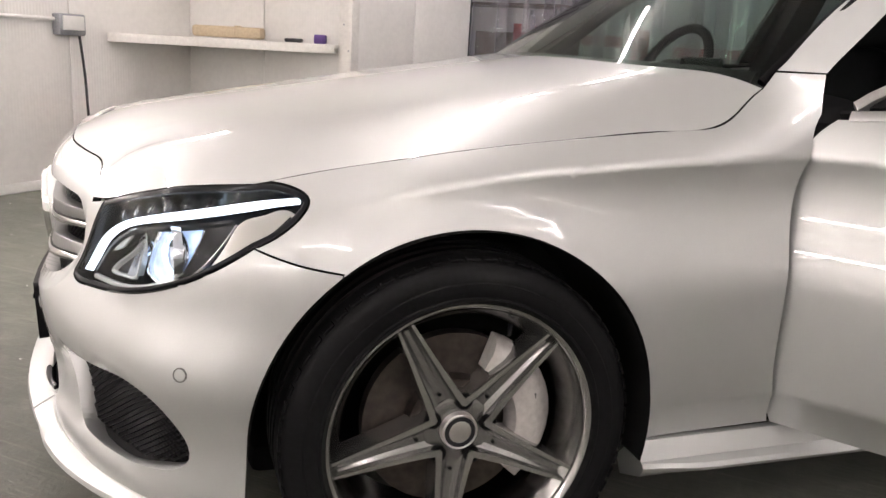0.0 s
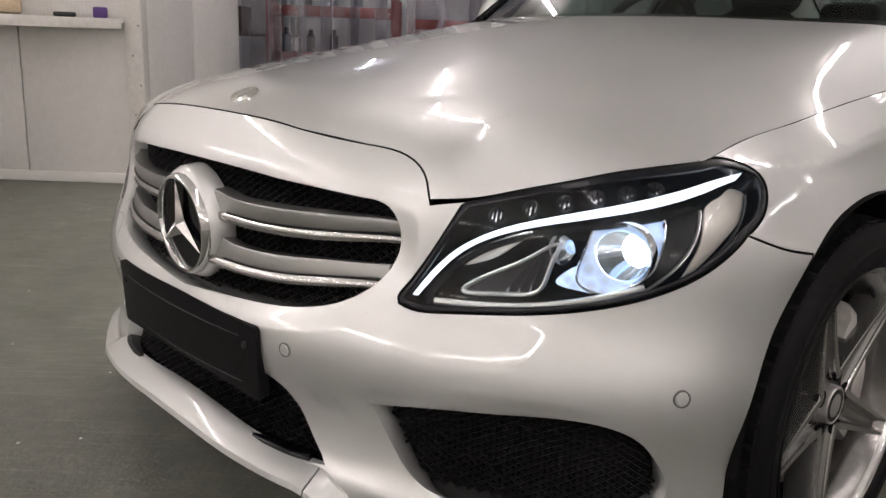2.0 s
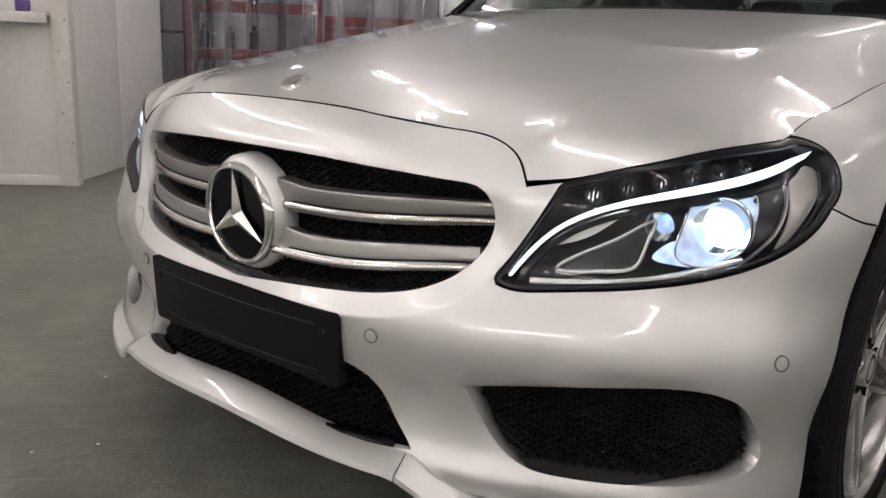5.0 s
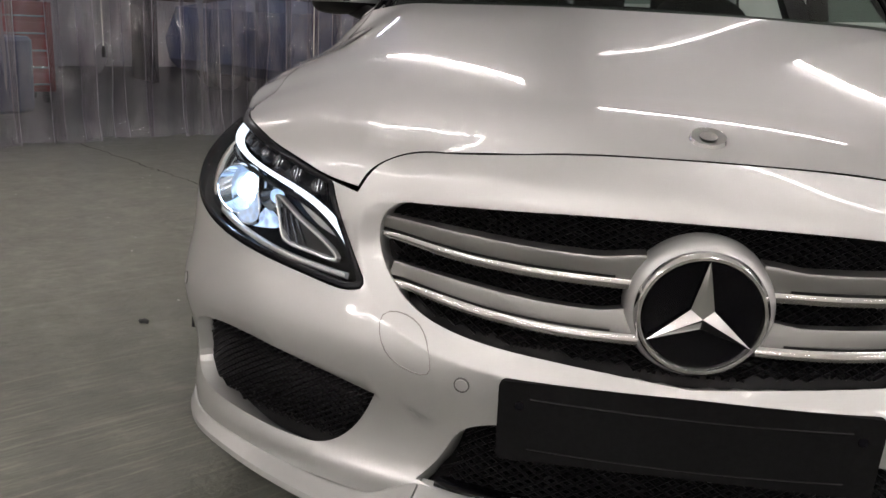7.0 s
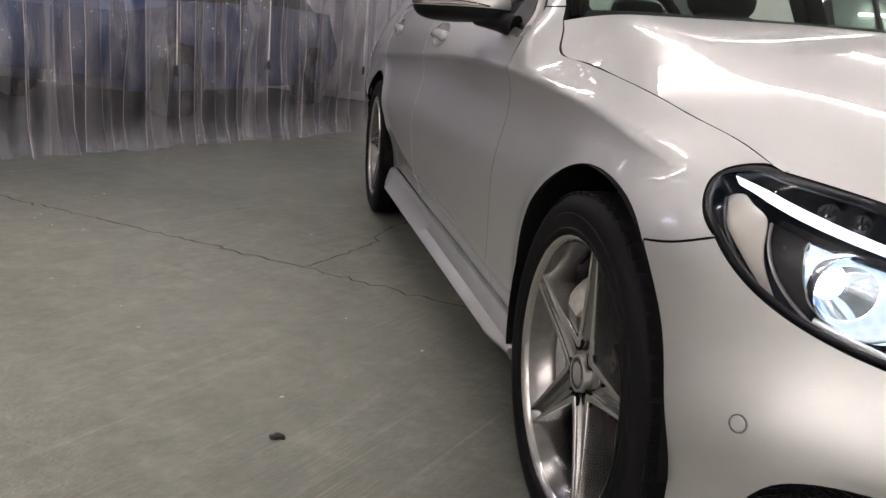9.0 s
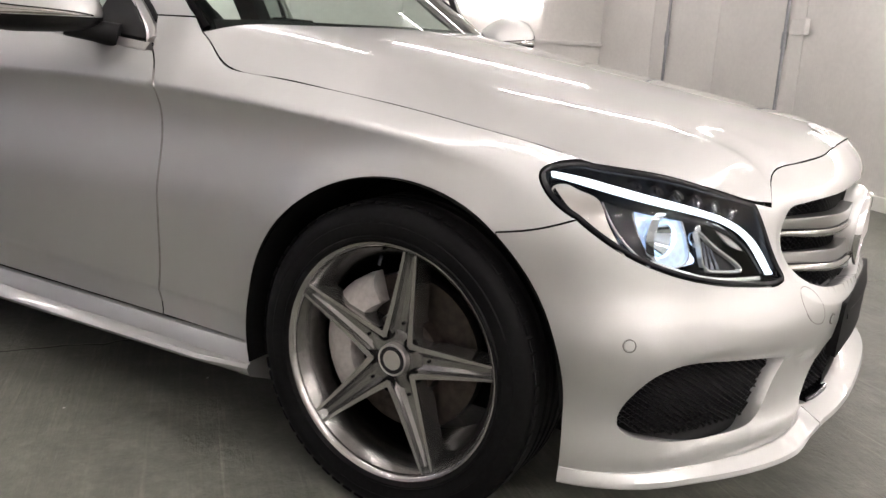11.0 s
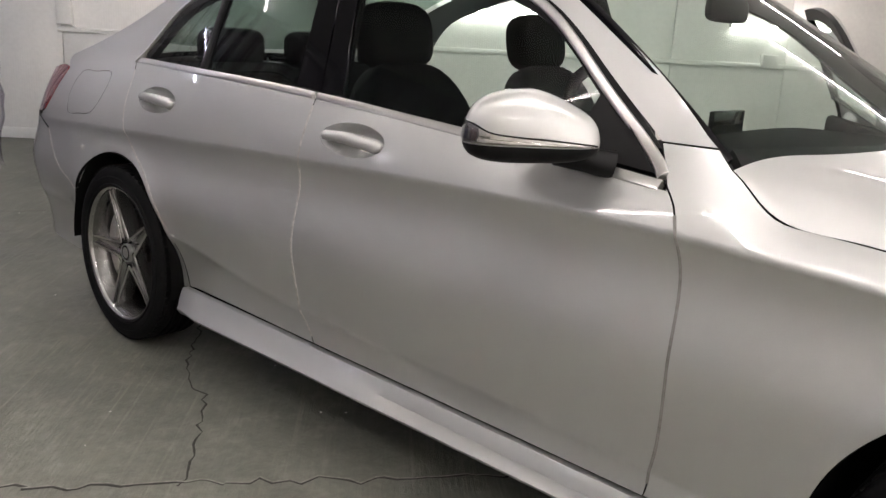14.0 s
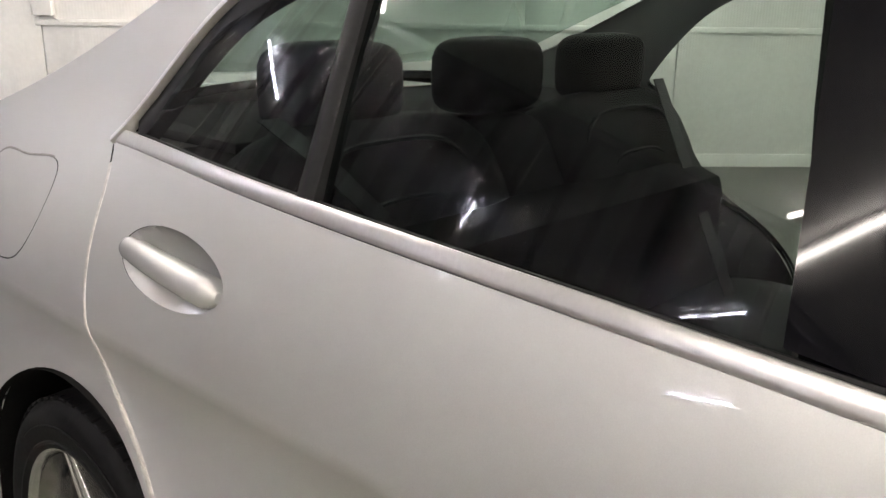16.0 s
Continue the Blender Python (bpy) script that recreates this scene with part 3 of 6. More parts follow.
# grille bars: a broad satin blade over a slim chrome one, on both sides of the emblem
for sg in (-1, 1):
    for za, zb, se in ((.626, .638, .497), (.549, .572, .476)):
        path = spl([(sg * .080, za), (sg * .2, za + .001), (sg * .35, (za + zb) / 2 + .001), (sg * se, zb)], .02)
        n = len(path)
        w = [.027 + .016 * (1 - ease(0, .16, i / (n - 1))) - .006 * ease(.6, 1, i / (n - 1)) for i in range(n)]
        bar = part("grille_bar", bead(front, path, w, .006, [-.005 - .012 * ease(.7, 1, i / (n - 1)) for i in range(n)], .022, n=15, flat=.22), BARS, bumper, "silver grille bar with a chrome edge")
        slot = [np.array((p[0], p[1] - .0140 + .003 * ease(.5, 1, i / (n - 1)))) for i, p in enumerate(path)]
        part("bar_groove", bead(front, slot[2:], .0042, .002, [.0005 - .0125 * ease(.7, 1, i / (n - 1)) for i in range(2, n)], .012, n=4), PLASTIC, bar, "dark groove above the chrome edge")
        low = [np.array((p[0], p[1] - .0222 + .004 * ease(.5, 1, i / (n - 1)))) for i, p in enumerate(path)]
        part("chrome_edge", bead(front, low, [.0162 - .006 * ease(.6, 1, i / n) for i in range(n)], .007, [-.001 - .013 * ease(.7, 1, i / (n - 1)) for i in range(n)], .018, n=7, flat=.5), EDGE_CHROME, bar, "bright chrome edge")

# emblem: ring, dish and a three-armed star
EM = np.array((0.0, -.752, .575))
em_m = Matrix.Translation(EM) @ Matrix.Rotation(radians(-90), 4, "Z") @ Matrix.Rotation(radians(4), 4, "Y")
emblem = part("emblem_dish", moved(rev([(0, -.004), (.07, -.004), (.081, -.003), (.088, -.01), (.090, -.05)], 48), em_m), GLOSS, bumper, "round black emblem dish")
part("emblem_ring", moved(rev([(.079, -.005), (.079, .000), (.082, .005), (.086, .005), (.090, .000), (.0915, -.010), (.092, -.03)], 64), em_m), CHROME, emblem, "chrome emblem ring")
part("emblem_collar", moved(rev([(.0905, -.008), (.096, -.012), (.102, -.022), (.104, -.05)], 48), em_m), PAINT, emblem)
for k in range(3):
    a = radians(90 + 120 * k)
    d, e = np.array((0, math.cos(a), math.sin(a))), np.array((0, -math.sin(a), math.cos(a)))
    x = np.array((1.0, 0, 0))
    pts = [x * .012, d * .020 + e * .016 - d * .012 + x * .002, d * .081 + x * .004, d * .020 - e * .016 - d * .012 + x * .002, -x * .004]
    arm = (np.array(pts), [(0, 1, 2), (0, 2, 3), (4, 2, 1), (4, 3, 2), (0, 3, 4), (0, 4, 1)], None)
    part("star_arm", moved(arm, em_m), CHROME, emblem, "", 10)

# bonnet
bon_half = join([front(s, z)[:2] for s, z in NOSE_SHUT], [p[:2] for p in spl([front(s, z) for s, z in LAMP_TOP[:-1]] + [EDGE[len(LAMP_TOP) - 1]], .02)],
                [(EDGE_AT(y)[0], y) for y in np.arange(-.34, .63, .02)], spl([(EDGE_AT(.63)[0], .63), (.70, .618), (.55, .545), (.3, .470), (0, .435)], .03))
bon_outline = join(bon_half, mirrored(bon_half))
hood = part("bonnet", sheet(bon_outline, bonnet, .026, depth=.008, gap=.0007), PAINT, car)
bz = bonnet(0, -.622)
bm_ = Matrix.Translation(bz + np.array((0, 0, .001))) @ Matrix.Rotation(radians(24), 4, "X") @ Matrix.Rotation(radians(-90), 4, "Y")
badge = part("bonnet_badge", moved(rev([(0, .004), (.017, .0045), (.021, .006), (.0245, .005), (.027, 0)], 40), bm_), CHROME, hood, "round bright bonnet badge")
part("badge_face", moved(rev([(0, .0052), (.011, .0055), (.0125, .0055)], 24), bm_), SATIN, badge)

# lip under the bumper
def lip_ring(s):
    k = abs(s)
    o = .036 - .024 * ease(.5, 1.05, k)
    zt = .268 - .018 * ease(0, .36, k) - .044 * ease(.375, .50, k) + .012 * ease(.55, .8, k)
    zb = .230 - .012 * ease(0, .36, k) - .044 * ease(.365, .47, k) + .014 * ease(.5, .8, k)
    rows = []
    for z, q in ((zt, -.014), (zt - .003, .003), (zb + .012, o * .92), (zb + .003, o), (zb, o - .002), (zb - .001, o - .010), (zb + .004, o - .05), (zt - .012, -.03)):
        p, nn = normal_at(front, s if s else 1e-4, max(z, .2))
        nn = np.array((nn[0], nn[1], 0)) / (math.hypot(nn[0], nn[1]) + 1e-9)
        rows.append(np.array((p[0], p[1], z)) + nn * q)
    return rows


lip_end = round_plan(-.376)
part("front_lip", loft([lip_ring(s) for s in np.linspace(-.384, .384, 41)]), PAINT, bumper, "silver lower lip with a sharp edge", 25)
for sg in (-1, 1):
    part("lip_end", loft([lip_ring(sg * s) for s in np.linspace(.3865, lip_end, 41)]), PAINT, bumper, "", 25)
part("intake_blade", bead(front, spl([(-.36, .255), (0, .245), (.36, .255)], .03), .016, .02, -.02, .01), GLOSS, bumper)
for s in (-.322, .322, -.922, .922):
    z = .432 if abs(s) < .5 else .463
    p, nn = normal_at(front, s, z)
    mm = Matrix.Translation(p) @ Vector(nn).to_track_quat("X", "Z").to_matrix().to_4x4()
    sen = part("parking_sensor", moved(rev([(0, .0022), (.0085, .002), (.0098, .0005)], 24), mm), PAINT, bumper)
    part("sensor_ring", moved(rev([(.0100, -.003), (.0101, .0012), (.0118, .0014), (.0124, -.002)], 24), mm), SENSOR_RING, sen)
tow = ring([(-.463, .508), (-.415, .510), (-.377, .470), (-.374, .440), (-.415, .440), (-.455, .470)])
part("tow_cover", bead(front, tow + [tow[0]], .0018, .0005, 0, .002, n=3, caps=False), SEAL_GREY, bumper, "fine round-cornered shut line")
# number plate holder, empty
plate_face = lambda s, z: np.array((s, -.781 + .28 * s * s + (.45 - z) * .05, z))
plate_edge = [(cx + .010 * math.cos(radians(a)), cz + .010 * math.sin(radians(a))) for cx, cz, a0 in ((.256, .445, 0), (-.256, .445, 90), (-.254, .339, 180), (.254, .339, 270)) for a in range(a0, a0 + 91, 18)]
pl = part("plate_holder", sheet(plate_edge, plate_face, .03, depth=.022), PLATE, bumper, "empty black number plate holder")
for sx in (-.235, .235):
    p = plate_face(sx, .42) - np.array((0, .001, 0))
    part("plate_screw", moved(rev([(0, .002), (.006, .0018), (.007, 0)], 16), Matrix.Translation(p) @ Matrix.Rotation(radians(-90), 4, "Z")), LAMP_BLACK, pl)
for z in (.432, .352):
    part("plate_rib", bead(plate_face, spl([(-.22, z), (0, z), (.22, z)], .05), .0025, .001, 0, .002, n=3), PLASTIC, pl)


# headlamps
def headlamp(sg):
    fn = lambda s, z: front(sg * s, z)
    body = part("headlamp", sheet(inset(LAMP, -.004), fn, .05, depth=0, lift=-.108), LAMP_BLACK, car, "lit headlamp behind a clear lens")
    k = len(LAMP)
    V, F = [], []
    for i, p in enumerate(inset(LAMP, .002)):
        P, N = normal_at(fn, *p)
        V += [P - N * .003, P - N * .110]
        F.append((2 * i, 2 * ((i + 1) % k), 2 * ((i + 1) % k) + 1, 2 * i + 1))
    part("lamp_wall", (np.array(V), F, None), LAMP_BLACK, body)
    lens = part("lens", sheet(inset(LAMP, .0025), fn, .03, depth=0, lift=-.001), LENS, body, "clear curved lamp lens")
    lens.visible_shadow = False
    edge = inset(LAMP, .0055)
    part("lamp_seal", bead(fn, edge + [edge[0]], .008, .0008, -.0005, .004, n=4, caps=False), LAMP_BLACK, body)
    drl = spl([(.528, .552), (.548, .577), (.586, .615), (.646, .652), (.75, .687), (.865, .713), (.97, .732), (1.045, .742), (1.108, .747)], .012)
    n = len(drl)
    part("daytime_strip", bead(fn, drl, [(.0034 + .0042 * math.sin(math.pi * min(1, .06 + i / n)) ** .7) * min(1, .15 + (n - 1 - i) / 9, .4 + i / 4) for i in range(n)], .006, -.018, .010, n=7), LED, body, "glowing white light strip")
    under = [p - np.array((-.004, .015)) for p in drl[2:-12]]
    part("strip_holder", bead(fn, under, .010, .004, -.030, .006, n=4), LAMP_BLACK, body)
    for s, z in ((.642, .679), (.693, .696), (.746, .710), (.800, .722), (.854, .731), (.908, .738)):
        P, N = normal_at(fn, s, z)
        mm = Matrix.Translation(P - N * .026) @ Vector(N).to_track_quat("X", "Z").to_matrix().to_4x4()
        cell = part("indicator_cell", moved(rev([(.003, -.004), (.009, .003), (.0125, .004), (.0135, .000), (.0137, -.012)], 10), mm), CELL, body, "clear faceted indicator cell", )
        part("cell_facet", moved(merged(box((.002, 0, 0), (.003, .0025, .022), .0006), box((.001, .006, .002), (.003, .002, .014), .0005), box((.001, -.006, -.002), (.003, .002, .014), .0005)), mm), REFLECTOR, cell)
    hole = [(.843 + .045 * math.cos(a), .645 + .041 * math.sin(a)) for a in np.arange(0, 6.28, .2)]
    quad = ring([(.800, .686), (.858, .698), (.914, .702), (.908, .668), (.890, .628), (.856, .596), (.806, .586), (.774, .598), (.782, .645)], .006)
    # surround and tray emit in place of the LED light they catch
    unit = part("projector_unit", sheet(quad, fn, .012, [hole], depth=.012, lift=-.040), CRYSTAL_DIM, body, "bluish projector surround, emissive in place of caught LED light")
    part("projector_frame", bead(fn, quad + [quad[0]], .005, .006, -.037, .008, n=5, caps=False), REFLECTOR, unit)
    tray = ring([(.736, .594), (.756, .612), (.780, .620), (.806, .604), (.812, .590), (.775, .585)], .006)
    dim = part("inner_unit", sheet(tray, fn, .012, depth=.012, lift=-.044), CRYSTAL, body, "bluish faceted inner tray, emissive in place of caught LED light")
    for s, z, r, deep, eye, mat, host in ((.843, .645, .042, .050, .013, BEAM, unit), (.744, .641, .022, .026, .006, CRYSTAL, dim)):
        P, N = normal_at(fn, s, z)
        mm = Matrix.Translation(P - N * .036) @ Vector((sg * .08, -1, .0)).to_track_quat("X", "Z").to_matrix().to_4x4()
        bowl_o = part("projector_bowl", moved(rev([(r * q, deep * (q * q - 1)) for q in np.linspace(0, 1, 15)], 36), mm), MIRROR, host, "mirrored round projector bowl")
        part("projector_lamp", moved(blob(np.array((r * r / (4 * deep) - deep, 0, 0)), np.array((eye, eye, eye)), 1, 1, 16, 10), mm), mat, bowl_o, "bright bluish-white light source")
        glassy = part("projector_lens", moved(rev([(0, .013), (r * .35, .0115), (r * .7, .007), (r * .99, .0005)], 32), mm), LENS, bowl_o, "clear domed projector lens")
        glassy.visible_shadow = False
        if r > .03:
            part("projector_rim", moved(rev([(r, -.003), (r + .0004, .002), (r + .0018, .0025), (r + .0026, .000), (r + .003, -.012)], 36), mm), REFLECTOR, bowl_o)
    nb = ring([(.596, .567), (.646, .597), (.70, .627), (.738, .648), (.727, .615), (.716, .584), (.66, .569)], .008)
    bowl_p = part("reflector_bowl", sheet(nb, fn, .02, depth=.012, lift=-.046), CELL, body)
    part("reflector_frame", bead(fn, nb + [nb[0]], .0055, .005, -.040, .006, n=5, caps=False), PALE, bowl_p, "bright silver frame")
    for k in range(4):
        part("reflector_fin", bead(fn, line((.662 + .017 * k, .573), (.690 + .013 * k, .612 + .007 * k), .01), .0028, .004, -.042, .003, n=3), REFLECTOR, bowl_p)
    flare = ring([(.584, .598), (.632, .634), (.696, .660), (.668, .634), (.625, .607)], .008)
    part("upper_reflector", sheet(flare, fn, .02, depth=.004, lift=-.032), PALE, body, "pale upper reflector")
    bz2 = ring([(.915, .708), (.955, .716), (.982, .712), (.962, .680), (.922, .630), (.872, .594), (.893, .635), (.912, .685)], .006)
    bez = part("outer_bezel", sheet(bz2, fn, .02, depth=.012, lift=-.032), LAMP_BLACK, body)
    part("bezel_edge", bead(fn, spl([(.984, .713), (.968, .684), (.926, .630), (.874, .592)], .01), .004, .003, -.030, .004, n=4), SATIN, bez)
    cr = ring([(.995, .716), (1.04, .729), (1.085, .736), (1.098, .730), (1.080, .710), (1.035, .683), (.975, .643), (.932, .612), (.966, .665)], .008)
    part("side_reflector", sheet(cr, fn, .02, depth=.004, lift=-.026), AMBER, body, "pale crescent reflector")
    part("crescent_edge", bead(fn, spl([(1.09, .722), (1.04, .682), (.975, .636), (.93, .606)], .012), .006, .003, -.020, .004, n=4), LAMP_BLACK, body)
    part("lower_fin", bead(fn, spl([(.56, .549), (.66, .555), (.78, .574), (.875, .600)], .02), .008, .004, -.024, .006, n=5), PALE, body, "pale lower reflector edge")


headlamp(1)
headlamp(-1)

# ---- flanks: outlines in (y, z) ----
arch = lambda yc, a0, a1, r=.372: [(yc + r * math.sin(radians(a)), .325 + r * math.cos(radians(a))) for a in np.linspace(a0, a1, 34)]
lamp_yz = [front(s, z)[1:] for s, z in LAMP_BACK]
seam_yz = [front(s, z)[1:] for s, z in SEAM_BW]
SEAM_F = spl([(.728, .904), (.702, .880), (.676, .830), (.660, .760), (.651, .660), (.649, .490), (.660, .370), (.687, .272)], .02)
SEAM_B = spl([(1.800, .980), (1.806, .900), (1.812, .780), (1.808, .625), (1.790, .420), (1.768, .285)], .02)
SEAM_C = spl([(2.917, 1.014), (2.875, .965), (2.852, .900), (2.800, .781), (2.705, .700), (2.640, .660), (2.560, .590), (2.484, .480), (2.455, .400), (2.437, .290)], .02)
SILL = lambda a, b: spl([(a, .262 + .012 * a), (b, .262 + .012 * b)], .03)
BELT = spl([(.722, .899), (1.0, .921), (1.275, .941), (1.8, .979), (2.4, 1.003), (2.917, 1.014)], .03)
belt_cut = lambda a, b: [p for p in BELT if a < p[0] < b]
wing_edge = [(y, wing_z(y) + .0013 * (1 - ease(.35, .5, y))) for y in np.arange(-.355, .63, .02)]
fender_outline = join(wing_edge, [(.63, wing_z(.63)), (.668, .9795), (.783, .9800), (.752, .936)], SEAM_F, line((.687, .272), (.374, .262)), arch(0, 95, -36.6), seam_yz[::-1], lamp_yz)
fdoor_outline = join(belt_cut(.721, 1.80), SEAM_B, SILL(1.768, .69), SEAM_F[::-1])
rdoor_outline = join(belt_cut(1.803, 2.912), SEAM_C, SILL(2.437, 1.77), SEAM_B[::-1])
ROOF_EDGE = spl([(.672, .980), (.80, 1.085), (1.04, 1.245), (1.25, 1.362), (1.45, 1.404), (1.95, 1.420), (2.4, 1.395), (2.75, 1.290), (3.1, 1.140), (3.35, 1.050), (3.50, 1.010)], .03)
DLO_TOP = spl([(.786, .980), (.94, 1.092), (1.12, 1.230), (1.32, 1.315), (1.6, 1.355), (1.95, 1.362), (2.3, 1.335), (2.55, 1.272), (2.71, 1.208), (2.82, 1.118), (2.915, 1.020)], .03)
quarter_outline = join(DLO_TOP, SEAM_C, [(2.47, .285)], arch(2.84, -87, 58), spl([(3.17, .522), (3.34, .60), (3.47, .72)], .02), spl([(3.47, .72), (3.585, .756)], .02), spl([(3.585, .760), (3.535, .790), (3.49, .865), (3.448, .957)], .02), [(3.50, .985)], ROOF_EDGE[::-1])
FUEL = ring([(3.045, .952), (3.18, .962), (3.305, .945), (3.325, .87), (3.30, .806), (3.19, .802), (3.085, .820), (3.045, .88)])
rbump_outline = join(arch(2.84, 58, 96), [(3.21, .235)], line((3.21, .235), (3.87, .25)), line((3.87, .25), (3.87, .765)), spl([(3.87, .765), (3.72, .764), (3.59, .752), (3.47, .716)], .03), spl([(3.47, .715), (3.34, .595), (3.17, .518)], .02))
tail_outline = ring([(3.460, .957), (3.497, .865), (3.545, .792), (3.61, .772), (3.72, .772), (3.85, .775), (3.86, .90), (3.70, .950), (3.55, .968)], .02)
HANDLES = {"f": ((1.612, .889), .122, .043), "r": ((2.622, .902), .128, .043)}
WINDOWS = {"front_glass": join(spl([(.79, .965), (.96, 1.095), (1.14, 1.215), (1.33, 1.29), (1.56, 1.327), (1.812, 1.334)], .04), line((1.812, 1.334), (1.714, .988)), spl([(1.714, .988), (1.28, .953), (.79, .918)], .04)),
           "rear_glass": join(line((1.898, .996), (1.945, 1.335)), spl([(1.945, 1.335), (2.15, 1.33), (2.396, 1.288)], .04), line((2.396, 1.288), (2.382, 1.016)), spl([(2.382, 1.016), (2.2, 1.008), (1.898, .996)], .04)),
           "quarter_glass": join(line((2.412, 1.018), (2.422, 1.28)), spl([(2.422, 1.28), (2.56, 1.237), (2.68, 1.195), (2.765, 1.125), (2.840, 1.030)], .03), spl([(2.840, 1.030), (2.65, 1.026), (2.412, 1.018)], .04))}

SK = {}
CREASES = [[(y, fz(y) + d) for y in np.arange(-.4, 3.85, .022)] for fz in (ZC, ZL) for d in (-.010, 0, .010)]
SK["fender"] = sheet(fender_outline, flank, .024, depth=.009, gap=G, lines=CREASES)
for key, nm, outline in (("f", "fdoor", fdoor_outline), ("r", "rdoor", rdoor_outline)):
    c, ry, rz = HANDLES[key]
    hole = [(c[0] + ry * math.cos(a), c[1] + rz * math.sin(a)) for a in np.arange(0, 6.28, .13)]
    SK[nm] = sheet(outline, flank, .028, [hole], gap=G, hole_depth=.001, lines=CREASES)
    SK[nm + "_bowl"] = sheet(inset(hole, -.001), bowl(c, ry, rz, .034), .012, depth=0, lift=-.0005)
    y0 = c[0] + ry * .97
    path = spl([(y0, c[1] + .002), (c[0] + ry * .5, c[1] + .001), (c[0], c[1]), (c[0] - ry * .5, c[1] - .003), (c[0] - ry * .93, c[1] - .006)], .008)
    n = len(path) - 1
    tip = [min(1.0, (i + .3) / 2.5, (n - i + .3) / 2.5) ** .5 for i in range(n + 1)]
    arc = [math.sin(math.pi * (.06 + .88 * i / n)) for i in range(n + 1)]
    SK[nm + "_grip"] = bead(flank, path, [(.025 + .011 * i / n) * tip[i] for i in range(n + 1)], [.016 * k for k in tip], [-.006 + .016 * k for k in arc], .010, n=13)
    SK[nm + "_root"] = bead(flank, path[:5], [.022 * k for k in tip[:5]], .010, -.008, .012, n=7)
SK["quarter"] = sheet(quarter_outline, flank, .030, [FUEL], gap=G, lines=CREASES)
SK["fuel"] = sheet(FUEL, flank, .03, gap=.002)
SK["rbump"] = sheet(rbump_outline, flank, .03, gap=G)
SK["tail"] = sheet(tail_outline, flank, .03, depth=.03, gap=G)
for nm, lp in WINDOWS.items():
    SK[nm] = sheet(lp, pane, .05, depth=0, lift=-.014)
belt_path = spl([(.742, .905), (1.0, .927), (1.275, .948), (1.8, .986), (2.4, 1.011), (2.912, 1.020)], .006)
top_path = spl([(.745, .920), (.786, .958)], .03)[:-1] + [p + np.array((.010, -.012)) * (1 - ease(.9, 1.4, p[0])) + np.array((0, -.008)) for p in DLO_TOP]
SK["belt_f"] = bead(flank, [p for p in belt_path if p[0] < 1.8025], .0185, .0045, -.001, .012, n=9, flat=.4)
SK["belt_r"] = bead(flank, [p for p in belt_path if p[0] > 1.8055], .0185, .0045, -.001, .012, n=9, flat=.4)
SK["top_f"] = bead(flank, [p for p in top_path if p[0] < 1.35], .021, .007, .002, .012, n=7)
SK["top_r"] = bead(flank, [p for p in top_path if p[0] >= 1.33], .012, .006, .002, .012, n=5)


def frame_strip(a, w, lift=-.006):
    return bead(flank, a, w, .003, lift, .02, n=5)


SK["fr_front"] = merged(frame_strip(spl([(.80, .955), (.955, 1.083), (1.13, 1.222), (1.33, 1.302), (1.56, 1.338), (1.84, 1.346)], .05), .045), frame_strip(spl([(.72, .914), (1.28, .957), (1.78, .994)], .06), .007))
SK["fr_rear"] = merged(frame_strip(spl([(1.88, 1.347), (2.05, 1.345), (2.33, 1.312), (2.56, 1.25), (2.69, 1.20), (2.785, 1.125), (2.865, 1.035)], .05), .045), frame_strip(line((2.397, 1.02), (2.409, 1.31), .06), .030, .0), frame_strip(spl([(1.84, .999), (2.4, 1.019), (2.86, 1.029)], .06), .007))
SK["b_front"] = sheet(join(line((1.792, .995), (1.866, 1.348)), line((1.866, 1.348), (1.808, 1.348)), line((1.808, 1.348), (1.710, .993))), flank, .06, depth=.02, lift=-.002)
SK["b_rear"] = sheet(join(line((1.902, 1.008), (1.950, 1.348)), line((1.950, 1.348), (1.873, 1.348)), line((1.873, 1.348), (1.799, .998))), flank, .06, depth=.02, lift=-.002)
SK["sail"] = sheet([(.765, .926), (.955, 1.083), (.985, .945)], flank, .04, depth=.015, lift=-.004)


def sill_ring(y):
    k = ease(.375, .52, y) * (1 - ease(2.30, 2.45, y))
    t = .262 + .012 * y - .003
    return [(-x, y, z) for x, z in ((.835, t), (.853, t), (.862, t - .012), (.870, t - .036), (.876 + .018 * k, .226), (.880 + .020 * k, .218), (.878 + .018 * k, .210), (.868, .196), (.80, .168), (.78, .20))]


SK["sill"] = loft([sill_ring(y) for y in np.linspace(.377, 2.452, 60)])


def liner(yc, start, sweep, out):
    d = rev([(.03, -.31), (.30, -.30), (.372, -.29), (.374, -.06), (.3712, -.008)], 40, start, sweep)
    P = np.stack((-(out + d[0][:, 0]), d[0][:, 1] + yc, d[0][:, 2] + .325), 1)
    return P, d[1], None


SK["liner_f"], SK["liner_r"] = liner(0, -13, 193, .898), liner(2.84, -1, 194, .897)


AX_M, PR_M, MIRROR_C = np.array((-.68, .73, 0)), np.array((-.73, -.68, 0)), np.array((-.922, .982, .978))
MIRROR_R = np.array((.138, .082, .078))


def mirror_bend(p):
    """Bends the unit block into the door mirror's housing: taller outside, falling towards the door."""
    tall = 1.22 - .10 * ease(-.2, .9, p[0]) - .40 * (1 - ease(-.98, .15, p[0]))
    return np.array((p[0] - .10 * max(p[2], 0) * p[0], p[1] * (1.0 - .22 * max(p[2], 0) ** 2), p[2] * (tall if p[2] > 0 else .66 + .08 * p[0])))


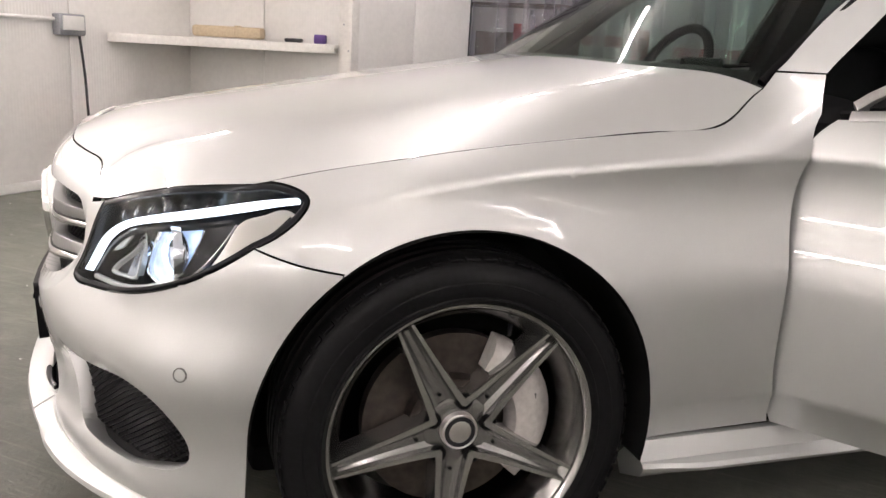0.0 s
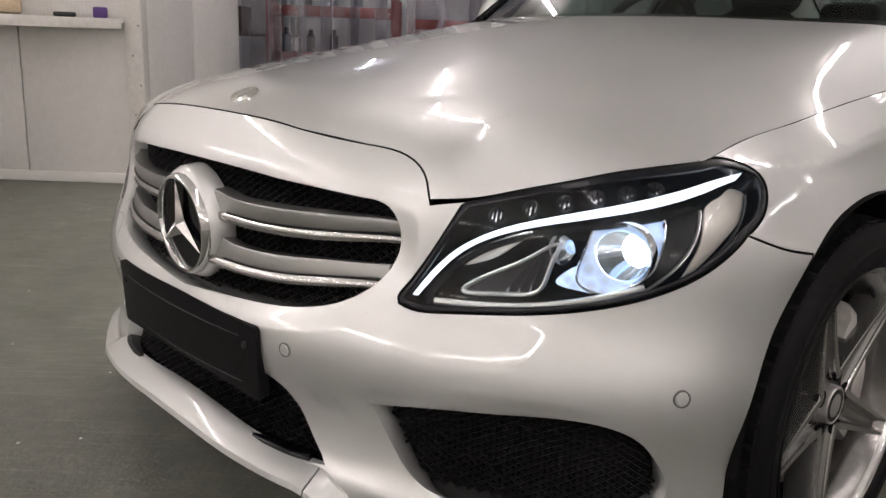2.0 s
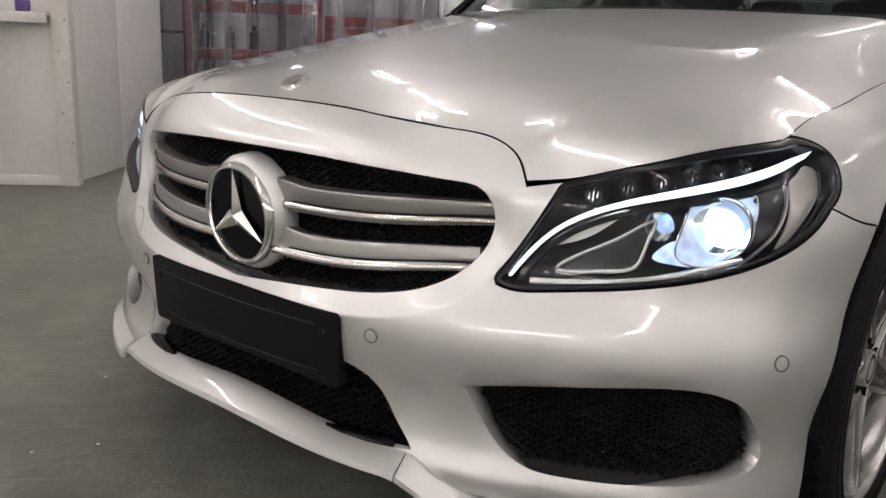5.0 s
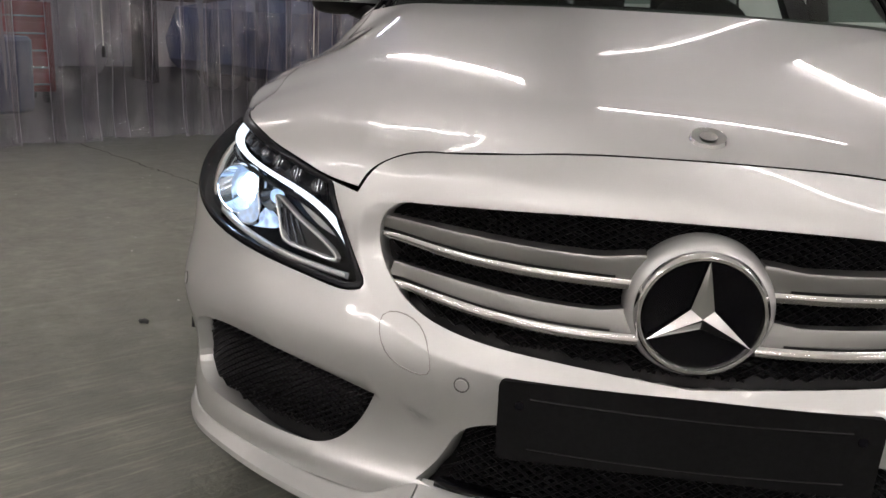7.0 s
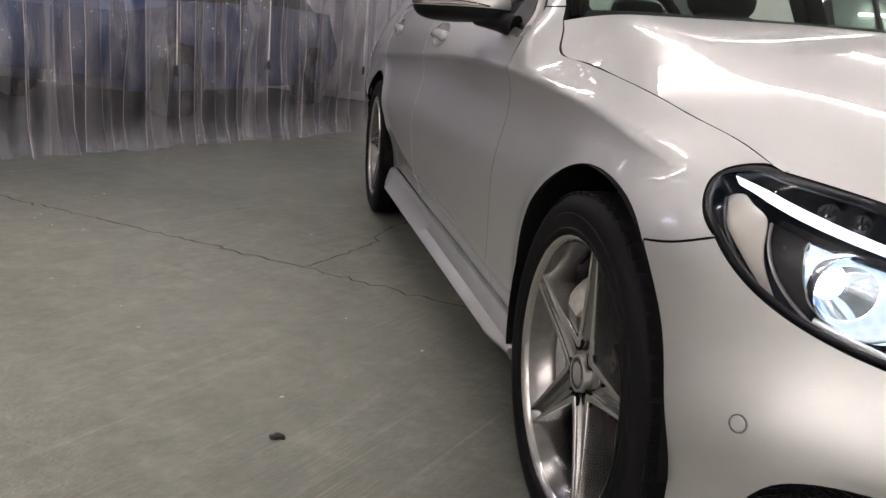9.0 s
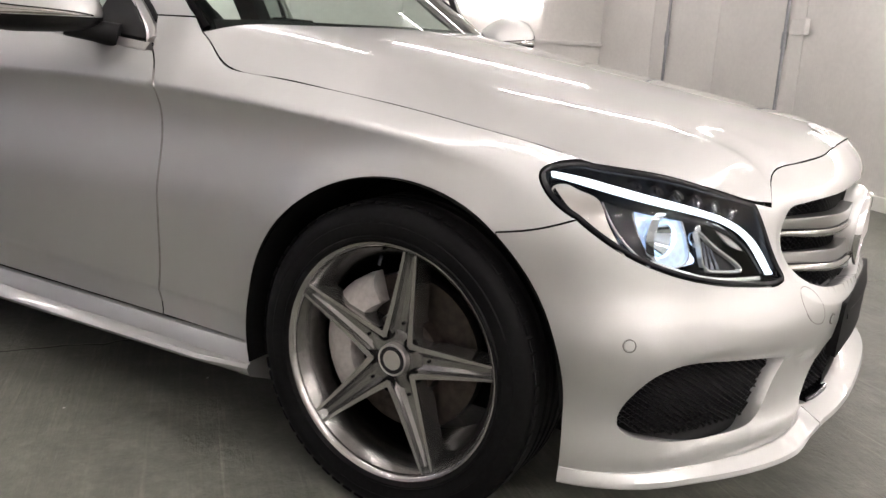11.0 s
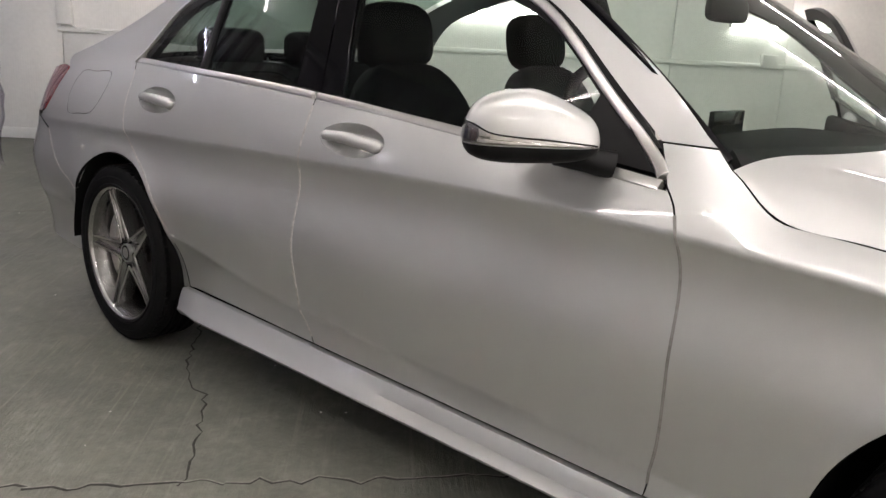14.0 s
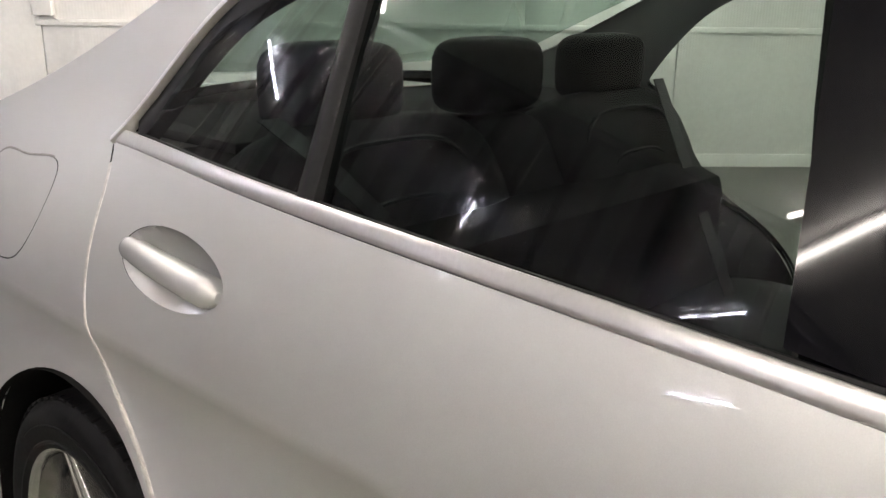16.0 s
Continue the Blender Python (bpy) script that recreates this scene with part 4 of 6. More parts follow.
def mirror_world(P):
    return MIRROR_C + P[:, 0][:, None] * AX_M + P[:, 1][:, None] * PR_M + P[:, 2][:, None] * np.array((0, 0, 1.0))


def mirror_shell(top):
    def cut(p):
        q = mirror_bend(p)
        q[2] = mirror_bend(np.array((p[0], p[1], max(p[2], -.30) if top else min(p[2], -.28))))[2]
        return q
    P, F, _ = blob(np.zeros(3), MIRROR_R, .62, .66, 40, 30, cut)
    return mirror_world(P), F, None


def mirror_skin(f, z, out):
    """A point of the housing at the turn f and unit height z, out metres proud."""
    pw = lambda a, e: math.copysign(abs(a) ** e, a)
    c = pw(math.cos(math.asin(pw(z, 1 / .62))), .62)
    p = mirror_bend(np.array((c * pw(math.cos(f), .66), c * pw(math.sin(f), .66), z))) * MIRROR_R
    return p * (1 + out / np.linalg.norm(p))


MIRROR_TOP = cub((0, .30), (.22, .28), (.36, .23), (.47, .10), (.56, .05), (.78, -.05), (1, -.20))
MIRROR_TURN = np.linspace(-.35, 2.62, 33)
SK["mir_cap"], SK["mir_low"] = mirror_shell(True), mirror_shell(False)
SK["mir_arm"] = tube([(-.80, .86, .925), (-.835, .90, .935), (-.885, .945, .945)], [.030, .026, .024], 12)
band = []
for i, f in enumerate(MIRROR_TURN):
    hi = MIRROR_TOP(i / 32)
    band.append(mirror_world(np.array([mirror_skin(f, -.235 + (hi + .235) * k, o) for k, o in ((0, -.002), (0, .0012), (.3, .0026), (.55, .0012), (.62, .0022), (1, .0014), (1, -.002))])))
SK["mir_ind"] = loft(band)
SK["mir_line"] = tube(list(mirror_world(np.array([mirror_skin(f, MIRROR_TOP(i / 32) + .012, .0006) for i, f in enumerate(MIRROR_TURN)]))), .0019, 6)


def sided(sg, name, key, mat, parent, label=""):
    return part(name, SK[key] if sg < 0 else flip(SK[key]), mat, parent, label)


def door(sg, key):
    nm = "fdoor" if key == "f" else "rdoor"
    d = sided(sg, "front_door" if key == "f" else "rear_door", nm, PAINT, car, "silver door with a dark window")
    sided(sg, "handle_bowl", nm + "_bowl", PAINT, d)
    h = sided(sg, "door_handle", nm + "_grip", PAINT, d)
    sided(sg, "handle_foot", nm + "_root", PAINT, d)
    if key == "f":
        pane = sided(sg, "window_pane", "front_glass", GLASS, d)
        for n2, k2, m2 in (("window_frame", "fr_front", PLASTIC), ("pillar_cover", "b_front", GLOSS), ("mirror_sail", "sail", PLASTIC), ("belt_trim", "belt_f", SATIN), ("window_trim", "top_f", SATIN)):
            sided(sg, n2, k2, m2, d)
        sided(sg, "mirror_cap", "mir_cap", PAINT, d, "silver door mirror cap")
        sided(sg, "mirror_base", "mir_low", PLASTIC, d, "black door mirror underside")
        sided(sg, "mirror_arm", "mir_arm", PLASTIC, d)
        sided(sg, "mirror_indicator", "mir_ind", EDGE_CHROME, d, "clear bright indicator strip")
        sided(sg, "mirror_joint", "mir_line", LAMP_BLACK, d)
        card = box((-.79, 1.25, .60), (.05, 1.0, .62), .03)
    else:
        pane = sided(sg, "window_pane", "rear_glass", GLASS_DARK, d)
        part("quarter_pane", SK["quarter_glass"] if sg < 0 else flip(SK["quarter_glass"]), GLASS_DARK, d).visible_shadow = False
        for n2, k2, m2 in (("window_frame", "fr_rear", PLASTIC), ("pillar_cover", "b_rear", GLOSS), ("belt_trim", "belt_r", SATIN), ("window_trim", "top_r", SATIN)):
            sided(sg, n2, k2, m2, d)
        card = box((-.79, 2.10, .62), (.05, .58, .62), .03)
    pane.visible_shadow = False
    part("door_card", card if sg < 0 else flip(card), CABIN, d, "dark inner door lining")
    return d


for sg in (-1, 1):
    sided(sg, "wing", "fender", PAINT, car, "silver front wing")
    q = sided(sg, "quarter_panel", "quarter", PAINT, car, "silver rear quarter and pillar")
    if sg < 0:
        sided(sg, "fuel_flap", "fuel", PAINT, q)
    else:
        part("side_flap", flip(SK["fuel"]), PAINT, q)
    sided(sg, "rear_bumper_side", "rbump", PAINT, car)
    sided(sg, "tail_lamp", "tail", RED_LENS, car, "red tail lamp")
    sided(sg, "side_sill", "sill", PAINT, car, "silver sill skirt")
    sided(sg, "wheel_arch_liner", "liner_f", LINER_SHADE, car)
    sided(sg, "wheel_arch_liner", "liner_r", LINER_SHADE, car)
    d = door(sg, "f")
    if sg > 0:
        hinge = Matrix.Translation((.845, .690, 0))
        d.matrix_basis = hinge @ Matrix.Rotation(radians(-58), 4, "Z") @ hinge.inverted()
    d = door(sg, "r")
    if sg > 0:
        hinge = Matrix.Translation((.852, 1.825, 0))
        d.matrix_basis = hinge @ Matrix.Rotation(radians(-60), 4, "Z") @ hinge.inverted()
    part("centre_pillar", loft([[(sg * x - .04, y - .05, z), (sg * x + .04, y - .05, z), (sg * x + .04, y + .06, z), (sg * x - .04, y + .06, z)] for x, y, z in ((.79, 1.80, .25), (.78, 1.82, .92), (.69, 1.87, 1.15), (.60, 1.91, 1.37))]), CABIN, car)
    if sg < 0:
        for sm, a, b, mt in ((SEAM_B, .30, .972, SEAL), (SEAM_C, .44, .99, SEAL), (SEAM_F, .30, .86, SEAL_GREY), (spl([(3.17, .520), (3.34, .598), (3.47, .717)], .02), .5, .75, SEAL)):
            part("seam_residue", bead(flank, [p for p in sm if a < p[1] < b], .0068 if mt is SEAL_GREY else .0078, .0008, .0002, .006, n=3), mt, car, "pale polish residue in the panel gap")
        part("fuel_residue", bead(flank, FUEL[4:30], .0036, .0008, .0, .004, n=3), SEAL_GREY, q)
        part("tape_tag", sheet([(1.797, .972), (1.812, .972), (1.812, .988), (1.797, .988)], flank, .02, depth=.001, lift=.009), SEAL, car, "small pale tape tag")

# roof, glass and boot
ROOF_Z = cub((1.1, 1.405), (1.3, 1.432), (1.7, 1.450), (2.1, 1.445), (2.45, 1.420), (2.7, 1.375))
roof_fn = lambda x, y: np.array((x, y, ROOF_Z(y) - .040 * (abs(x) / .62) ** 2.6))
roof_half = join(spl([(0, 1.17), (.3, 1.19), (.60, 1.285)], .04), spl([(.612, 1.30), (.622, 1.6), (.622, 2.1), (.60, 2.42)], .05), spl([(.60, 2.43), (.3, 2.55), (0, 2.58)], .05))
part("roof", sheet(join(roof_half, mirrored(roof_half)), roof_fn, .06, depth=.02), PAINT, car, "silver roof panel")
part("headliner", sheet(inset(join(roof_half, mirrored(roof_half)), .02), lambda x, y: roof_fn(x, y) - np.array((0, 0, .03)), .1, depth=.004), HEADLINER, car)


def screen(x, y):
    k = (abs(x) / .72) ** 2
    y0, y1 = .415 + .235 * k, 1.17 + .14 * k
    t = (y - y0) / (y1 - y0)
    return np.array((x, y, .972 - .022 * k + (.432 + .0 * k) * (t * (1.14 - .14 * t)) - .012 * k * t))


ws_half = join(spl([(0, .415), (.4, .488), (.705, .640)], .04), spl([(.715, .655), (.685, .80), (.645, 1.02), (.602, 1.285)], .04), spl([(.60, 1.285), (.3, 1.195), (0, 1.17)], .04))
ws = part("windscreen", sheet(join(ws_half, mirrored(ws_half)), screen, .06, depth=0), GLASS, car, "greenish laminated windscreen")
ws.visible_shadow = False
for sg in (-1, 1):
    part("screen_trim", bead(lambda x, y: screen(sg * x, y), spl([(.716, .655), (.688, .80), (.648, 1.02), (.604, 1.285)], .04), .020, .006, .001, .01, n=5), GLOSS, car)
part("scuttle", bead(screen, spl([(-.70, .640), (-.4, .490), (0, .418), (.4, .490), (.70, .640)], .04), .060, .004, -.004, .02, n=5), PLASTIC, car, "black scuttle below the windscreen")
rear_fn = lambda x, y: np.array((x, y, 1.405 - .345 * ((y - 2.55) / .80) * (.75 + .25 * (y - 2.55) / .80) - .05 * (abs(x) / .62) ** 2.5))
rg_half = join(spl([(0, 2.585), (.3, 2.555), (.57, 2.46)], .05), spl([(.58, 2.48), (.60, 2.8), (.58, 3.22)], .05), spl([(.57, 3.23), (.3, 3.33), (0, 3.36)], .05))
rg = part("rear_window", sheet(join(rg_half, mirrored(rg_half)), rear_fn, .08, depth=0), GLASS, car, "heated rear window")
rg.visible_shadow = False
boot_fn = lambda x, y: np.array((x, y, 1.045 - .05 * (y - 3.3) - .05 * (abs(x) / .66) ** 3))
bt_half = join(spl([(0, 3.37), (.3, 3.34), (.60, 3.24)], .05), spl([(.61, 3.26), (.66, 3.45), (.62, 3.66), (.50, 3.80)], .04), spl([(.48, 3.82), (.25, 3.875), (0, 3.885)], .04))
part("boot_lid", sheet(join(bt_half, mirrored(bt_half)), boot_fn, .05, depth=.02), PAINT, car)
part("boot_panel", sheet(join(line((-.46, .26), (.46, .26)), line((.46, .26), (.46, 1.0)), line((.46, 1.0), (-.46, 1.0)), line((-.46, 1.0), (-.46, .26))), lambda x, z: np.array((x, 3.885 - .05 * (x / .46) ** 2, z)), .08, depth=.03), PAINT, car)

# underbody and cabin
# floor pan plus unseen filler boxes that block light through the hollow body
part("underbody", merged(box((0, 1.65, .21), (1.36, 4.0, .06), .02), box((0, 0.02, .45), (.96, .95, .40), .03), box((0, 3.1, .55), (1.04, 1.1, .62), .05)), LINER_SHADE, car, "dark underbody")
part("cabin_floor", box((0, 1.65, .26), (1.48, 2.0, .06), .02), CABIN, car)
part("dashboard", merged(blob(np.array((0, .80, .80)), np.array((.72, .30, .145)), .45, .35, 28, 12), box((0, 1.25, .52), (.24, .8, .34), .05)), CABIN, car, "black dashboard and centre console")
part("centre_screen", box((0, 1.00, .955), (.19, .02, .095), .006), GLOSS, car, "black tablet-like screen")
sw = Matrix.Translation((-.37, 1.13, .93)) @ Matrix.Rotation(radians(-25), 4, "X") @ Matrix.Rotation(radians(90), 4, "Z")
wheel_st = part("steering_wheel", moved(tube([(0, .185 * math.cos(a), .185 * math.sin(a)) for a in np.arange(0, 6.28, .26)], .016, 10, closed=True), sw), LEATHER, car, "black leather steering wheel")
part("steering_hub", moved(merged(blob(np.zeros(3), np.array((.035, .075, .065)), .6, .7, 16, 8), box((0, 0, 0), (.02, .34, .04), .008), box((0, 0, -.09), (.02, .04, .16), .008)), sw), CABIN, wheel_st)
part("interior_mirror", blob(np.array((-.02, 1.03, 1.27)), np.array((.115, .018, .034)), .5, .5, 20, 10), CABIN, car)


def seat(cx, cy, name):
    s = part(name, blob(np.array((cx, cy - .22, .50)), np.array((.25, .27, .10)), .5, .5, 24, 12), LEATHER, car, "black leather front seat")
    lean = Matrix.Translation((cx, cy, .50)) @ Matrix.Rotation(radians(-20), 4, "X")
    part("seat_back", moved(blob(np.array((0, .02, .27)), np.array((.25, .085, .34)), .55, .55, 28, 16, lambda p: np.array((p[0] * (1 - .18 * ease(.2, 1, p[2])), p[1] - .35 * abs(p[0]) ** 3 * (p[1] < 0), p[2]))), lean), LEATHER, s)
    hd = Matrix.Translation((cx, cy + .245, 1.152)) @ Matrix.Rotation(radians(-10), 4, "X")
    part("headrest", moved(blob(np.zeros(3), np.array((.145, .062, .105)), .62, .62, 24, 14), hd), LEATHER, s)
    for dx in (-.055, .055):
        part("headrest_post", tube([(cx + dx, cy + .20, .98), (cx + dx, cy + .235, 1.08)], .007, 8), CHROME, s)


seat(-.37, 1.72, "driver_seat")
seat(.37, 1.72, "passenger_seat")
bench = part("rear_seat", blob(np.array((0, 2.32, .50)), np.array((.66, .30, .11)), .4, .4, 32, 12), LEATHER, car, "black leather rear bench")
lean = Matrix.Translation((0, 2.62, .50)) @ Matrix.Rotation(radians(-24), 4, "X")
part("rear_backrest", moved(merged(blob(np.array((-.36, 0, .24)), np.array((.30, .09, .32)), .45, .5, 28, 14), blob(np.array((.36, 0, .24)), np.array((.30, .09, .32)), .45, .5, 28, 14), blob(np.array((0, .01, .24)), np.array((.14, .08, .30)), .5, .5, 20, 12)), lean), LEATHER, bench)
for cx in (-.40, 0, .40):
    part("rear_headrest", blob(np.array((cx, 2.845, 1.075)), np.array((.135, .060, .075)), .5, .55, 22, 12), LEATHER, bench)
for cx in (-.36, .36):
    for wd, lo, hi in ((.20, .02, .50), (.13, .10, .40)):
        loop = [(cx + wd * math.copysign(abs(math.cos(a)) ** .55, math.cos(a)), -.088 + .016 * abs(math.cos(a)) ** 3, (lo + hi) / 2 + (hi - lo) / 2 * math.copysign(abs(math.sin(a)) ** .6, math.sin(a))) for a in np.arange(0, 6.28, .13)]
        part("backrest_seam", moved(tube(loop, .0045, 6, closed=True), lean), SEAM_GREY, bench, "raised seam on the backrest")
    sgx = math.copysign(1, cx)
    belt = [(sgx * .57, 2.80, 1.04), (sgx * .52, 2.74, .98), (sgx * .42, 2.60, .82), (sgx * .30, 2.44, .64)]
    part("seat_belt", loft([[(x - .022, y - .012, z), (x + .022, y - .012, z), (x + .022, y - .009, z), (x - .022, y - .009, z)] for x, y, z in belt]), SEAM_GREY, bench, "dark woven seat belt")
part("parcel_shelf", box((0, 3.12, .985), (1.16, .5, .02), .006), CABIN, car)


# ---- wheels ----
def wheel(x, y, sg, turn, name, front_axle):
    base = Matrix.Translation((x, y, .3265)) @ (Matrix.Identity(4) if sg > 0 else Matrix.Rotation(math.pi, 4, "Z"))
    rim = [(.232, .070), (.236, .090), (.241, .098), (.246, .100), (.2485, .096), (.247, .088)]
    w = part("wheel", moved(rev(rim, 72), base), RIM, car, "five-spoke grey alloy wheel")
    part("rim_barrel", moved(rev([(.234, .088), (.226, .078), (.213, .050), (.205, .0), (.203, -.09)], 56), base), ALLOY_DARK, w)
    prof = [(.240, .092), (.250, .102), (.254, .1065), (.258, .1065), (.260, .104), (.272, .1075), (.284, .1075), (.286, .1055), (.294, .106), (.310, .099), (.3195, .088), (.3235, .076), (.3255, .058)]
    for g in (.045, .012, -.022, -.055):
        prof += [(.3262, g + .008), (.3180, g + .005), (.3180, g - .005), (.3262, g - .008)]
    prof += [(.3235, -.078), (.310, -.099), (.272, -.105), (.238, -.092)]
    part("tyre", moved(rev(prof, 84), base), TYRE, w, "black low-profile tyre")
    blocks = []
    for i in range(66):
        a = 2 * math.pi * i / 66
        rot = Matrix.Rotation(a, 4, "X")
        blocks.append(box((.0835, 0, .3215), (.016, .024, .005), .0015, rot, 1))
    part("tread_pattern", moved(merged(*blocks), base), TYRE, w)
    va = radians(turn + 20)
    part("valve", moved(tube([(.070, .212 * math.cos(va), .212 * math.sin(va)), (.082, .196 * math.cos(va), .196 * math.sin(va))], [.005, .004], 8), base), LAMP_BLACK, w)
    for k in range(5):
        a = radians(turn + 72 * k)
        d, e, o = np.array((0, math.cos(a), math.sin(a))), np.array((0, -math.sin(a), math.cos(a))), np.array((1.0, 0, 0))
        rings, edge_a, edge_b = [], [], []
        for t in np.linspace(0, 1, 9):
            r = .040 + .194 * t
            h = .040 - .024 * t ** .8
            f = .070 + .018 * t ** 1.3
            rings.append([d * r + e * h * q + o * (f + z) for q, z in ((-1.0, -.055), (-1.02, -.012), (-.98, -.004), (-.62, -.003), (-.50, -.010), (-.22, -.015), (.22, -.015), (.50, -.010), (.62, -.003), (.98, -.004), (1.02, -.012), (1.0, -.055))])
            for sq, edge in ((-1, edge_a), (1, edge_b)):
                edge.append([d * r + e * h * sq * q + o * (f + z) for q, z in ((1.0, -.008), (.99, -.001), (.96, .001), (.64, .001), (.61, -.001), (.60, -.008))])
        spoke = part("spoke", moved(loft(rings), base), ALLOY, w, "", 25)
        for edge in (edge_a, edge_b):
            part("spoke_edge", moved(loft(edge), base), RIM, spoke, "bright machined spoke edge", 30)
        b = radians(turn + 72 * k + 36)
        c = Matrix.Translation((.0790, .0555 * math.cos(b), .0560 * math.sin(b)))
        # black dishes and dots paint the shade inside bolt holes and pinholes
        hole = part("bolt_hole", moved(moved(rev([(0, -.0125), (.0148, -.0125), (.0155, -.0085), (.0158, -.014)], 18), c), base), LINER_SHADE, w, "shallow dish blackened for the bolt hole's shade")
        part("bolt", moved(moved(rev([(0, -.0085), (.006, -.0085), (.0085, -.0095), (.009, -.013)], 6), c), base), PLASTIC, hole)
        b2 = radians(turn + 72 * k)
        part("spoke_pinhole", moved(moved(rev([(0, .0006), (.0034, .0005), (.0036, -.004)], 10), Matrix.Translation((.0600, .078 * math.cos(b2), .078 * math.sin(b2)))), base), LINER_SHADE, spoke)
    part("hub", moved(rev([(.030, .060), (.046, .062), (.062, .058), (.070, .040), (.070, .0)], 40), base), ALLOY, w)
    cap = part("centre_cap", moved(rev([(0, .0745), (.018, .0748), (.0195, .0745), (.0300, .0742), (.0318, .0752), (.0335, .0738), (.0345, .060)], 36), base), SATIN, w, "round silver centre cap")
    part("cap_band", moved(rev([(.0205, .0735), (.0208, .0752), (.0288, .0750), (.0290, .0735)], 36), base), CELL, cap, "dark band on the cap")
    part("brake_disc", moved(rev([(.05, .035), (.085, .035), (.09, .012), (.165 if front_axle else .15, .012), (.166, -.012)], 48), base), DISC, w)
    cal = []
    yd = -1 if sg < 0 else 1
    for a in np.linspace(-50, 58, 13):
        a = radians(a + 8)
        k = math.cos((a - radians(12)) * 1.6)
        u = np.array((0, yd * math.cos(a), math.sin(a)))
        cal.append([u * r + np.array((xx, 0, 0)) for r, xx in ((.104 + .012 * (1 - k), .020), (.106 + .012 * (1 - k), .044), (.116, .053 + .004 * k), (.150, .057 + .004 * k), (.176 - .010 * (1 - k), .050), (.190 - .014 * (1 - k), .036), (.192 - .014 * (1 - k), .010))])
    part("brake_caliper", moved(loft(cal), base), CALIPER, w, "light grey brake caliper")
    u0 = np.array((.057, yd * .145, .02))
    part("caliper_mark", moved(box(u0, (.002, .012, .07), .0005), base), BAR, w)
    return w


wheel(.793, 0, 1, 47, "wheel", True)
wheel(-.793, 0, -1, 80, "wheel", True)
wheel(.789, 2.84, 1, 20, "wheel", False)
wheel(-.789, 2.84, -1, 106, "wheel", False)

# ---- the room, turned 47 degrees to the car: a along, b across ----
ROOM = Matrix.Rotation(radians(47), 4, "Z")
H_ROOM = 2.55


def at_room(a, b, z=0.0, turn=0.0):
    return ROOM @ Matrix.Translation((a, b, z)) @ Matrix.Rotation(radians(turn), 4, "Z")


def wall_material():
    m = material("white_wall_panel", (0.80, 0.785, 0.755), 0.42, 0, grain=0.04, scale=30, stain=0.07)
    nt = m.node_tree
    b = nt.nodes["Principled BSDF"]
    tc = nt.nodes.new("ShaderNodeTexCoord")
    wv = nt.nodes.new("ShaderNodeTexWave")
    wv.wave_type, wv.bands_direction = "BANDS", "X"
    wv.inputs["Scale"].default_value = 14.0
    bn = nt.nodes.new("ShaderNodeBump")
    bn.inputs["Strength"].default_value, bn.inputs["Distance"].default_value = 0.25, 0.002
    nt.links.new(tc.outputs["Object"], wv.inputs["Vector"])
    nt.links.new(wv.outputs["Fac"], bn.inputs["Height"])
    nt.links.new(bn.outputs["Normal"], b.inputs["Normal"])
    return m


